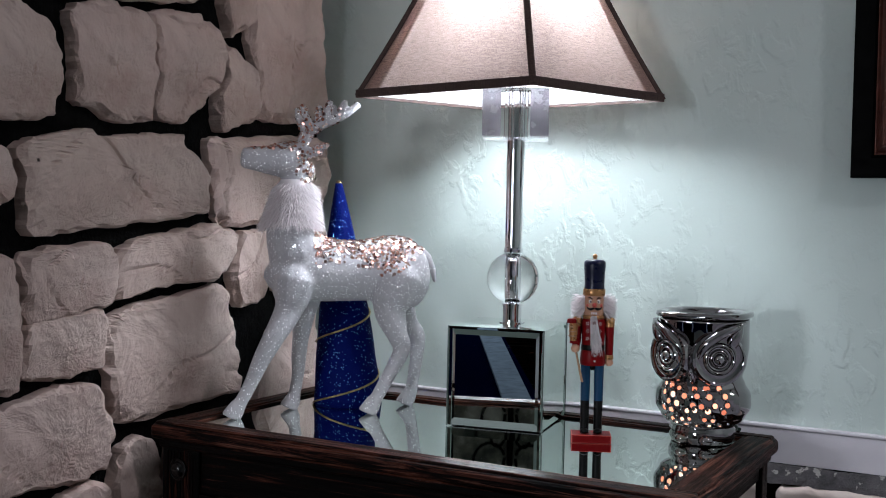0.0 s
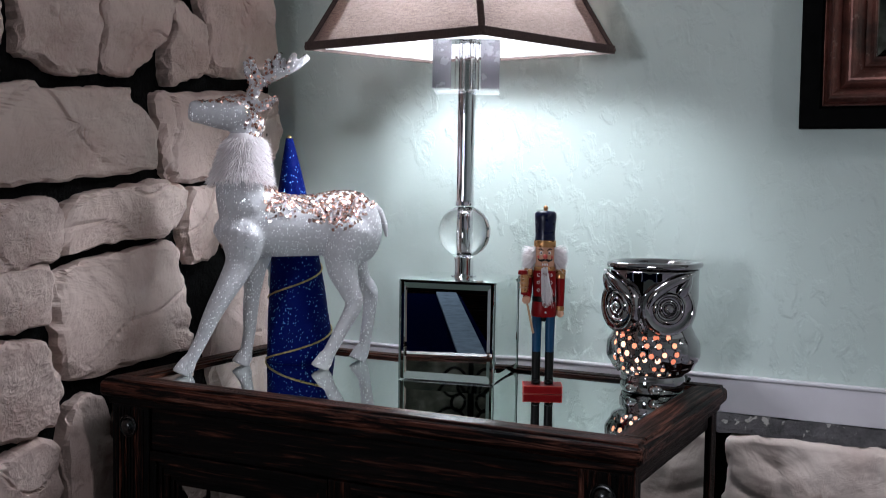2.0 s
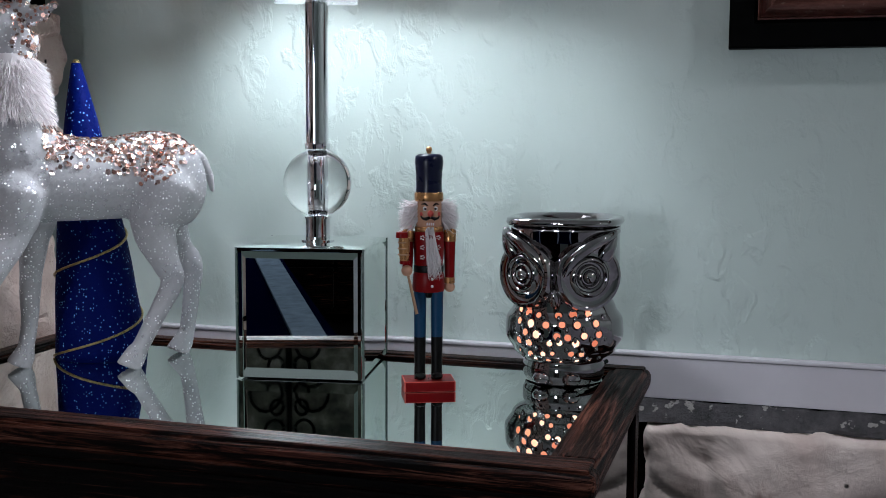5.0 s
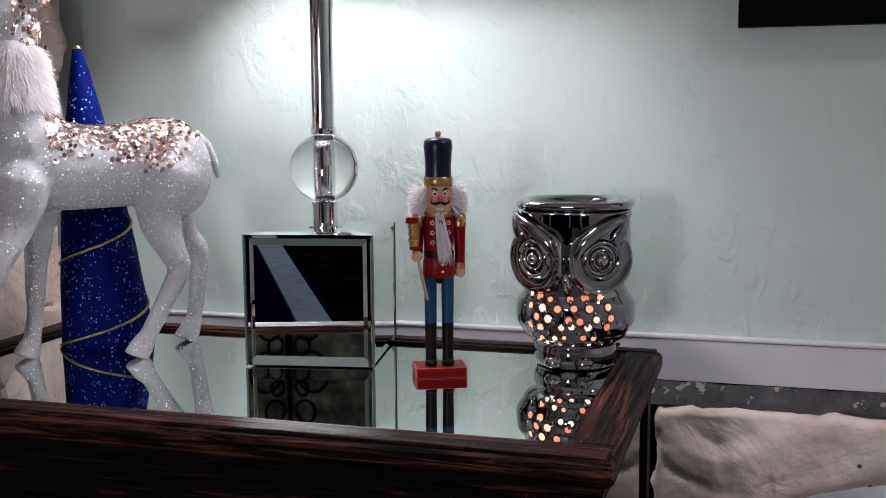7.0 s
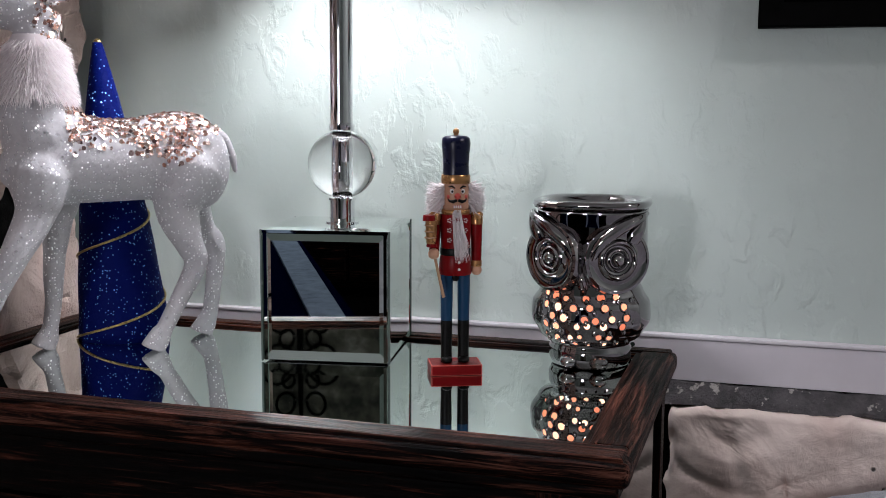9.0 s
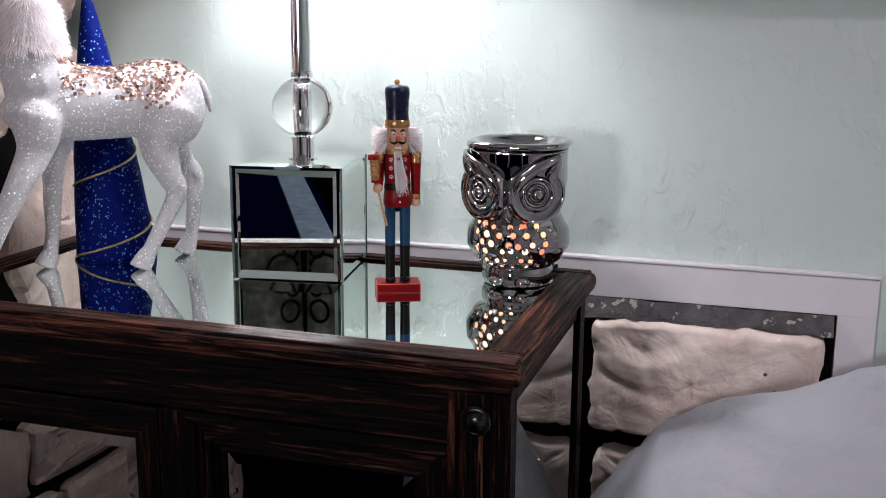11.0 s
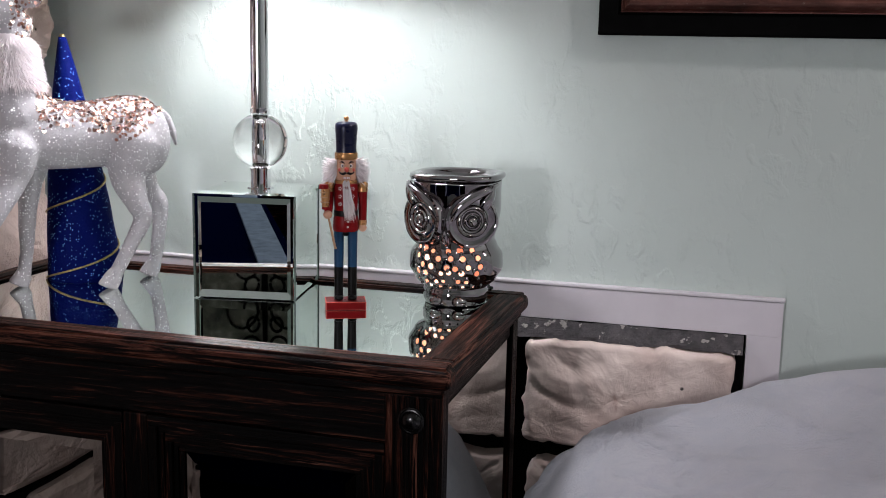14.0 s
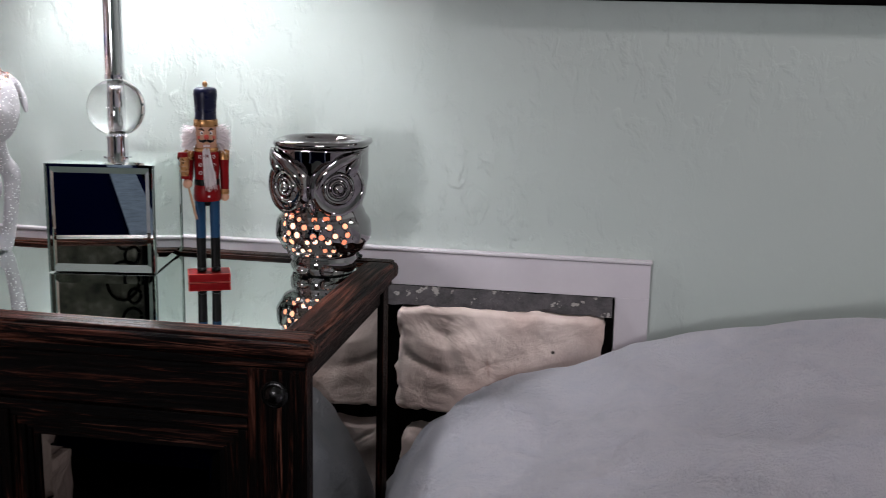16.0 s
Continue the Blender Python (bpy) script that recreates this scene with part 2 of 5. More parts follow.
M_DEER = glitter("white_glitter", (0.48, 0.47, 0.485), (1.0, 1.0, 1.0), 400, 0.34, spread=1.5, gloss=0.12, shine=0.95)
M_FUR = fur()
M_SEQUIN = sequin()
M_BLUE = glitter("blue_glitter", (0.0010, 0.006, 0.10), (0.20, 0.50, 1.0), 430, 0.17, rough=0.6, spread=1.7, gloss=0.05)
M_GOLD = plain("gold_cord", (0.62, 0.46, 0.20), 0.3, 0.9, scale=200, relief=0.6)
M_OWL = mirror("dark_chrome_glaze", (0.34, 0.32, 0.33), 0.012)
M_HOLE = lit_holes()
M_BLACKFRAME = plain("black_frame_wood", (0.0008, 0.0008, 0.0008), 0.6, scale=30, Specular_IOR_Level=0.04)
M_BOSS = plain("black_gloss_boss", (0.0012, 0.0011, 0.0011), 0.22, scale=60, relief=0)
M_SHEET = plain("pale_blue_sheet", (0.45, 0.55, 0.60), 0.9, wear=0.15, scale=12)
# grey that imitates the reflections in the crystal block's side facets
M_PLATE = plain("facet_reflection_grey", (0.42, 0.40, 0.44), 0.25, 0.35, wear=0.4, scale=22, relief=0)
M_GLASSEDGE = plain("green_glass_edge", (0.10, 0.14, 0.125), 0.2, relief=0)
M_PALESTONE = stone_paint("cream_stone", (0.64, 0.53, 0.47), (0.70, 0.59, 0.53), (0.66, 0.56, 0.50), 0.6)

# ---------------------------------------------------------------- mesh helpers


def part(name, bm, material, parent=None, label="", smooth=False, at=None):
    """Links a bmesh as one mesh object, under a thing or a part."""
    me = bpy.data.meshes.new(name)
    if smooth:
        for f in bm.faces:
            f.smooth = True
    bm.to_mesh(me)
    bm.free()
    for m in material if isinstance(material, (list, tuple)) else (material,):
        me.materials.append(m)
    ob = new(name, me)
    if at is not None:
        ob.matrix_world = at
    if parent:
        ob.parent = parent
    if label:
        ob["label"] = label
    return ob


def thing(name, at, label, category, group="", kind=""):
    ob = new(name)
    ob.empty_display_size = 0.05
    ob.matrix_world = at
    return tagged(ob, label, category, group, kind)


def box(x0, x1, y0, y1, z0, z1, bevel=0.0, bm=None, seg=2):
    bm = bm or bmesh.new()
    made = bmesh.ops.create_cube(bm, size=1)["verts"]
    for v in made:
        v.co = Vector(((x0 + x1) / 2 + v.co.x * (x1 - x0), (y0 + y1) / 2 + v.co.y * (y1 - y0), (z0 + z1) / 2 + v.co.z * (z1 - z0)))
    if bevel:
        edges = list({e for v in made for e in v.link_edges})
        bmesh.ops.bevel(bm, geom=edges, offset=bevel, segments=seg, affect="EDGES", profile=0.6)
    return bm


def sharpen(bm, ring):
    for a, b in zip(ring, ring[1:] + ring[:1]):
        e = bm.edges.get((a, b))
        if e:
            e.smooth = False


def skin_rings(bm, rings, mat, caps, sharp):
    """Faces between rings of vertices, with closed ends; the rings named in sharp keep a hard edge."""
    n = len(rings[0])
    for lo, hi in zip(rings, rings[1:]):
        for k in range(n):
            f = bm.faces.new((lo[k], lo[(k + 1) % n], hi[(k + 1) % n], hi[k]))
            f.material_index, f.smooth = mat, True
    if caps:
        bm.faces.new(rings[0][::-1]).material_index = mat
        bm.faces.new(rings[-1]).material_index = mat
        sharp = set(sharp) | {0, len(rings) - 1}
    for i in sharp:
        sharpen(bm, rings[i])
    return bm


def lathe(profile, seg=32, bm=None, at=(0, 0, 0), mat=0, caps=True):
    """Turns (radius, height) pairs round the z axis; sharp bends of the profile stay sharp."""
    bm = bm or bmesh.new()
    rings = [[bm.verts.new((at[0] + r * math.cos(a), at[1] + r * math.sin(a), at[2] + z)) for a in (2 * math.pi * k / seg for k in range(seg))] for r, z in profile]
    sharp = set()
    for i in range(1, len(profile) - 1):
        a, b = Vector(profile[i]) - Vector(profile[i - 1]), Vector(profile[i + 1]) - Vector(profile[i])
        if a.length > 1e-7 and b.length > 1e-7 and a.angle(b) > 0.8:
            sharp.add(i)
    return skin_rings(bm, rings, mat, caps, sharp)


def tube(points, radii, seg=10, bm=None, mat=0, flat=1.0):
    """A tapered tube along points; flat squeezes it sideways (in y where it can)."""
    bm = bm or bmesh.new()
    pts = [Vector(p) for p in points]
    rings = []
    side = None
    for i, p in enumerate(pts):
        d = (pts[min(i + 1, len(pts) - 1)] - pts[max(i - 1, 0)]).normalized()
        side = side or Vector((0, 1, 0) if abs(d.y) < 0.9 else (1, 0, 0))
        side = (side - side.dot(d) * d).normalized()
        up = d.cross(side)
        r = radii[i] if isinstance(radii, (list, tuple)) else radii
        rings.append([bm.verts.new(p + r * (flat * math.cos(a) * side + math.sin(a) * up)) for a in (2 * math.pi * k / seg for k in range(seg))])
    return skin_rings(bm, rings, mat, True, set())


def ball(at, r, bm=None, mat=0, seg=16, scale=(1, 1, 1), turn=0.0):
    bm = bm or bmesh.new()
    m = Matrix.Translation(at) @ Matrix.Rotation(radians(turn), 4, "Y") @ Matrix.Diagonal((*[s * r for s in scale], 1))
    made = bmesh.ops.create_uvsphere(bm, u_segments=seg, v_segments=max(6, seg * 2 // 3), radius=1, matrix=m)["verts"]
    for f in {f for v in made for f in v.link_faces}:
        f.material_index, f.smooth = mat, True
    return bm


def curve_points(ctrl, n):
    """A smooth line through control points (Catmull-Rom)."""
    c = [Vector(p) for p in ctrl]
    c = [2 * c[0] - c[1], *c, 2 * c[-1] - c[-2]]
    out = []
    for i in range(1, len(c) - 2):
        for k in range(n):
            t = k / n
            a, b, d, e = c[i - 1], c[i], c[i + 1], c[i + 2]
            out.append(0.5 * (2 * b + (d - a) * t + (2 * a - 5 * b + 4 * d - e) * t * t + (3 * b - a - 3 * d + e) * t ** 3))
    return out + [c[-2]]


# ---------------------------------------------------------------- the room
WALL_Y, STONE_X, TOP = 1.55, -0.405, 0.65


def structure(name, bm, material, label, category):
    return tagged(part(name, bm, material), label, category, kind="structure")


structure("floor", box(-2.7, 3.1, -3.4, 1.75, -0.1, 0.0), M_FLOOR, "dark brown carpeted bedroom floor", "floor")
structure("ceiling", box(-2.7, 3.1, -3.4, 1.75, 2.45, 2.55), M_CEIL, "plain off-white bedroom ceiling", "ceiling")
structure("wall_north", box(-0.4315, 3.1, WALL_Y, 1.75, 0, 2.45), M_WALL, "pale mint green wall with knockdown plaster texture", "wall")
structure("wall_east", box(3.0, 3.1, -3.2, WALL_Y, 0, 2.45), M_WALL, "pale mint green plaster side wall", "wall")
structure("wall_west", box(-2.7, -2.6, -3.2, 0.3, 0, 2.45), M_WALL, "pale mint green plaster far side wall", "wall")
# the opening and its window are made up to house the frontal light
south = box(-2.7, -0.79, -3.3, -3.2, 0, 2.45)
box(-0.25, 3.1, -3.3, -3.2, 0, 2.45, bm=south)
box(-0.79, -0.25, -3.3, -3.2, 0, 0.75, bm=south)
box(-0.79, -0.25, -3.3, -3.2, 1.29, 2.45, bm=south)
structure("wall_south", south, M_WALL, "pale mint green wall with an added window opening", "wall")
win = box(-0.79, -0.75, -3.27, -3.2, 0.75, 1.29)
box(-0.29, -0.25, -3.27, -3.2, 0.75, 1.29, bm=win)
box(-0.75, -0.29, -3.27, -3.2, 0.75, 0.79, bm=win)
box(-0.75, -0.29, -3.27, -3.2, 1.25, 1.29, bm=win)
structure("window_1", win, M_TRIM, "small white framed window added round the frontal light", "window")

# stone chimney side: black mortar with painted stones set on it
# the mortar steps back at the corner, so that the end stones stand free of the plaster
backing = box(-2.6, STONE_X, 0.3, 1.497, 0, 2.45)
box(-2.6, -0.432, 1.497, 1.75, 0, 2.45, bm=backing)
stone_wall = structure("wall_stone", backing, M_GROUT, "rough stone wall with black mortar joints", "stone wall")
low_panel = box(-0.40, 0.590, 1.541, 1.549, 0.0, 0.604)
grout_low = structure("wall_lower_panel", low_panel, M_GROUT, "low stone panel in black mortar behind the nightstand", "stone wall")


stone_no = [0]


def cut_stone(outline, proud=0.022, rough=0.006, rings=16, per=11, soft=False):
    """One split stone over an outline of (across, up) corners: a nearly flat broken face, chipped sharp rims."""
    stone_no[0] += 1
    off = Vector((stone_no[0] * 7.31, stone_no[0] * 3.17, stone_no[0] * 1.7))
    n = len(outline)
    cy, cz = sum(p[0] for p in outline) / n, sum(p[1] for p in outline) / n
    edge = []
    for k in range(n):
        a, b, c, d = (Vector(outline[(k + q) % n]) for q in (-1, 0, 1, 2))
        for i in range(per):
            f = i / per
            line = b.lerp(c, f)
            bent = 0.5 * (2 * b + (c - a) * f + (2 * a - 5 * b + 4 * c - d) * f * f + (3 * b - a - 3 * c + d) * f ** 3)
            edge.append(line.lerp(bent, 0.45))
    tilt_y, tilt_z = noise.noise(off) * 0.05, noise.noise(off * 1.7) * 0.05
    bm, loops = bmesh.new(), []
    for j in range(1, rings + 1):
        m = j / (rings - 1) if j < rings else 1.0
        m = min(1.0, m) ** 0.8
        loop = []
        for e in edge:
            y, z = cy + (e.x - cy) * m, cz + (e.y - cz) * m
            p = Vector((y, z, 0.0)) + off
            w = m ** 4
            y += w * (0.0045 * noise.noise(p * 30) + 0.0036 * noise.noise(p * 100))
            z += w * (0.0045 * noise.noise(p * 30 + Vector((9, 9, 9))) + 0.0036 * noise.noise(p * 100 + Vector((5, 1, 9))))
            step = max(-0.3, min(0.3, noise.noise(p * 11 + Vector((0, 0, 4))) * 2.2))
            d = proud + tilt_y * (y - cy) + tilt_z * (z - cz) + rough * step + rough * (0.16 if soft else 0.22 + 0.6 * m ** 6) * noise.fractal(p * 30, 0.8, 2.1, 5)
            crack = abs(noise.noise(p * 7 + Vector((3, 7, 1))))
            if crack < 0.02:
                d -= 0.004 * (1 - crack / 0.02)
            if j >= rings - 2:
                d -= max(0.0, 0.018 * noise.noise(p * 38 + Vector((1, 2, 8)))) + 0.0008
            if j == rings - 1:
                d -= 0.0030 + 0.003 * abs(noise.noise(p * 80))
            if j == rings:
                d = -0.006
            loop.append(bm.verts.new((y - cy, -d, z - cz)))
        loops.append(loop)
    q = len(edge)
    hub = bm.verts.new((0, -proud - rough * 0.2, 0))
    for k in range(q):
        bm.faces.new((hub, loops[0][k], loops[0][(k + 1) % q]))
    for lo, hi in zip(loops, loops[1:]):
        for k in range(q):
            bm.faces.new((lo[k], hi[k], hi[(k + 1) % q], lo[(k + 1) % q])).smooth = soft
    bmesh.ops.recalc_face_normals(bm, faces=bm.faces[:])
    return bm, cy, cz


def wall_stone(*outline, proud=0.022):
    bm, cy, cz = cut_stone(outline, proud)
    part("stone", bm, M_STONE, stone_wall, at=Matrix.Translation((STONE_X, cy, cz)) @ pose(0, 0, 0, 0, 0, 90))


def block_stone(y0, y1, z0, z1, lean=0.0):
    """A squarish stone of the courses beyond."""
    c = 0.012
    bm, cy, cz = cut_stone(((y0 + c, z0), (y1 - c, z0 + lean), (y1, z0 + c), (y1, z1 - c), (y1 - c, z1 + lean), (y0 + c, z1), (y0, z1 - c), (y0, z0 + c)), 0.022, 0.006, 9, 4)
    part("stone", bm, M_STONE, stone_wall, at=Matrix.Translation((STONE_X, cy, cz)) @ pose(0, 0, 0, 0, 0, 90))


def panel_stone(x0, x1, z0, z1, proud=0.022):
    c = 0.012
    outline = ((x0 + c, z0), ((x0 + x1) / 2, z0 - 0.003), (x1 - c, z0), (x1, z0 + c), (x1, z1 - c), (x1 - c, z1), ((x0 + x1) / 2, z1 + 0.002), (x0 + c, z1), (x0, z1 - c), (x0 + 0.003, (z0 + z1) / 2), (x0, z0 + c))
    bm, cx, cz = cut_stone(outline, proud, 0.014, 22, 12, True)
    part("stone", bm, M_PALESTONE, grout_low, at=Matrix.Translation((cx, 1.541, cz)))


def mortar(x0, x1):
    """A trowelled strip that slopes back to the board above it, lumpy along its length."""
    bm, rows = bmesh.new(), []
    for i in range(161):
        x = x0 + (x1 - x0) * i / 160
        row = []
        for j, (y, z) in enumerate(((1.5408, 0.579), (1.524, 0.582), (1.526, 0.588), (1.531, 0.595), (1.536, 0.6035), (1.5408, 0.6045))):
            n = noise.fractal(Vector((x * 45, j * 2.1, 0.3)), 0.7, 2.1, 4) * 0.0026
            row.append(bm.verts.new((x, y + (n if 0 < j < 5 else 0), z + n * 0.8)))
        rows.append(row)
    for a, b in zip(rows, rows[1:]):
        for k in range(5):
            bm.faces.new((a[k], b[k], b[k + 1], a[k + 1]))
    bm.faces.new(rows[0])
    bm.faces.new(rows[-1][::-1])
    return bm


# the stones beside the nightstand, course by course from the top
wall_stone((0.86, 1.165), (0.994, 1.156), (1.022, 1.166), (1.045, 1.196), (1.043, 1.30), (0.90, 1.32), (0.85, 1.26))
wall_stone((1.079, 1.171), (1.208, 1.186), (1.229, 1.213), (1.232, 1.32), (1.16, 1.35), (1.062, 1.33), (1.066, 1.22))
wall_stone((1.282, 1.152), (1.330, 1.180), (1.335, 1.232), (1.324, 1.30), (1.30, 1.37), (1.240, 1.34), (1.236, 1.26), (1.263, 1.223))
wall_stone((1.351, 1.047), (1.459, 1.049), (1.511, 1.066), (1.505, 1.178), (1.490, 1.270), (1.440, 1.297), (1.366, 1.282), (1.340, 1.229), (1.325, 1.165), (1.340, 1.115))
wall_stone((1.267, 1.024), (1.332, 1.040), (1.347, 1.060), (1.340, 1.112), (1.307, 1.134), (1.288, 1.145), (1.270, 1.131), (1.276, 1.096), (1.261, 1.064))
wall_stone((0.85, 1.012), (0.940, 1.010), (0.975, 1.017), (0.985, 1.040), (0.993, 1.092), (0.970, 1.122), (0.935, 1.140), (0.86, 1.135))
wall_stone((1.045, 1.031), (1.060, 1.020), (1.133, 1.026), (1.143, 1.107), (1.132, 1.155), (1.084, 1.163), (1.025, 1.158), (1.002, 1.142), (1.009, 1.097), (1.012, 1.040))
wall_stone((1.154, 1.026), (1.202, 1.031), (1.243, 1.064), (1.272, 1.094), (1.276, 1.132), (1.253, 1.160), (1.214, 1.173), (1.166, 1.172), (1.136, 1.160), (1.146, 1.100), (1.142, 1.045))
wall_stone((0.83, 0.912), (0.905, 0.912), (0.920, 0.918), (0.927, 0.948), (0.919, 0.973), (0.900, 0.980), (0.83, 0.985))
wall_stone((0.949, 0.880), (1.085, 0.892), (1.237, 0.908), (1.251, 0.931), (1.243, 0.973), (1.209, 0.994), (1.190, 1.014), (1.120, 1.008), (1.065, 1.002), (1.021, 1.006), (0.930, 0.982), (0.940, 0.936))
wall_stone((1.263, 0.902), (1.309, 0.890), (1.437, 0.908), (1.494, 0.922), (1.518, 0.958), (1.510, 1.001), (1.495, 1.030), (1.383, 1.024), (1.272, 1.015), (1.244, 1.007), (1.258, 0.940))
wall_stone((0.83, 0.700), (0.906, 0.706), (0.932, 0.711), (0.938, 0.774), (0.940, 0.805), (0.923, 0.857), (0.900, 0.866), (0.83, 0.87))
wall_stone((0.951, 0.781), (1.050, 0.795), (1.073, 0.807), (1.080, 0.858), (1.058, 0.872), (0.981, 0.871), (0.941, 0.861), (0.942, 0.830))
wall_stone((1.066, 0.799), (1.119, 0.810), (1.263, 0.820), (1.292, 0.833), (1.307, 0.879), (1.274, 0.896), (1.158, 0.884), (1.084, 0.866))
wall_stone((0.940, 0.722), (0.975, 0.715), (1.055, 0.720), (1.064, 0.756), (1.053, 0.792), (0.974, 0.791), (0.940, 0.776))
wall_stone((1.098, 0.645), (1.279, 0.659), (1.319, 0.660), (1.312, 0.702), (1.303, 0.758), (1.284, 0.808), (1.258, 0.811), (1.096, 0.790), (1.058, 0.775), (1.059, 0.745), (1.069, 0.707), (1.080, 0.655))
wall_stone((1.313, 0.780), (1.370, 0.790), (1.390, 0.851), (1.372, 0.888), (1.312, 0.884), (1.293, 0.830))
wall_stone((1.400, 0.795), (1.500, 0.800), (1.52, 0.890), (1.42, 0.893), (1.398, 0.860))
wall_stone((1.353, 0.560), (1.500, 0.560), (1.505, 0.700), (1.480, 0.768), (1.390, 0.735), (1.364, 0.684))
wall_stone((0.85, 0.592), (0.953, 0.592), (1.035, 0.587), (1.067, 0.596), (1.081, 0.636), (1.066, 0.668), (1.043, 0.705), (0.983, 0.704), (0.906, 0.691), (0.84, 0.690))
wall_stone((1.086, 0.480), (1.162, 0.470), (1.160, 0.560), (1.154, 0.613), (1.123, 0.627), (1.090, 0.618), (1.079, 0.577))
wall_stone((0.90, 0.475), (1.06, 0.470), (1.076, 0.500), (1.068, 0.566), (1.045, 0.586), (0.979, 0.570), (0.90, 0.568))
wall_stone((1.18, 0.47), (1.33, 0.47), (1.335, 0.60), (1.30, 0.63), (1.18, 0.62))
# the rest of the wall, in loose courses
rnd = random.Random(4)
for z0, z1, ya, yb in ((0.02, 0.16, 0.33, 1.54), (0.175, 0.30, 0.33, 1.54), (0.315, 0.455, 0.33, 1.54), (0.47, 0.60, 0.33, 0.885), (0.615, 0.72, 0.33, 0.835), (0.735, 0.885, 0.33, 0.785), (0.9, 1.02, 0.33, 0.785), (1.035, 1.165, 0.33, 0.865), (1.18, 1.33, 0.33, 0.885), (1.375, 1.52, 0.33, 1.54), (1.535, 1.66, 0.33, 1.54), (1.675, 1.83, 0.33, 1.54), (1.845, 1.97, 0.33, 1.54), (1.985, 2.13, 0.33, 1.54), (2.145, 2.28, 0.33, 1.54), (2.295, 2.43, 0.33, 1.54)):
    y = ya
    while y < yb - 0.05:
        w = min(rnd.uniform(0.13, 0.30), yb - y)
        if yb - y - w < 0.09:
            w = yb - y
        block_stone(y, y + w - 0.015, z0, z1 - rnd.uniform(0, 0.012), rnd.uniform(-0.008, 0.008))
        y += w
# stones of the low panel behind the nightstand
panel_stone(0.314, 0.578, 0.444, 0.580, 0.030)
panel_stone(0.150, 0.285, 0.438, 0.572)
panel_stone(-0.08, 0.135, 0.445, 0.580)
panel_stone(-0.38, -0.10, 0.45, 0.58)
panel_stone(0.200, 0.290, 0.300, 0.412)
panel_stone(0.318, 0.470, 0.290, 0.414)
panel_stone(0.485, 0.585, 0.28, 0.42)
panel_stone(-0.05, 0.185, 0.29, 0.42)
panel_stone(-0.38, -0.07, 0.29, 0.43)
panel_stone(0.05, 0.33, 0.14, 0.27)
panel_stone(0.345, 0.58, 0.14, 0.26)
ledge_strip = structure("mortar_ledge", mortar(-0.395, 0.588), M_GREY, "rough grey mortar strip along the top of the stone panel", "mortar")
trim = box(-0.40, 0.633, 1.5375, 1.5495, 0.605, 0.649, 0.0004)
box(0.591, 0.633, 1.5375, 1.5495, 0.0, 0.6050, 0.0004, bm=trim)
trim_board = structure("trim", trim, M_TRIM, "white painted board framing the low stone panel", "trim")
trim_bead = structure("trim_cap", box(-0.40, 0.6345, 1.5365, 1.5495, 0.6495, 0.6535, 0.0012), M_TRIM, "thin white bead along the top of the trim", "trim")
# the board hangs very slightly out of level
for ob in (ledge_strip, trim_board, trim_bead):
    ob.matrix_world = Matrix.Translation((0.635, 0, 0.652)) @ pose(0, 0, 0, 0, -0.1, 0) @ Matrix.Translation((-0.635, 0, -0.652))

# ---------------------------------------------------------------- nightstand
NX0, NX1, NY0, NY1 = -0.352, 0.327, 1.098, 1.466


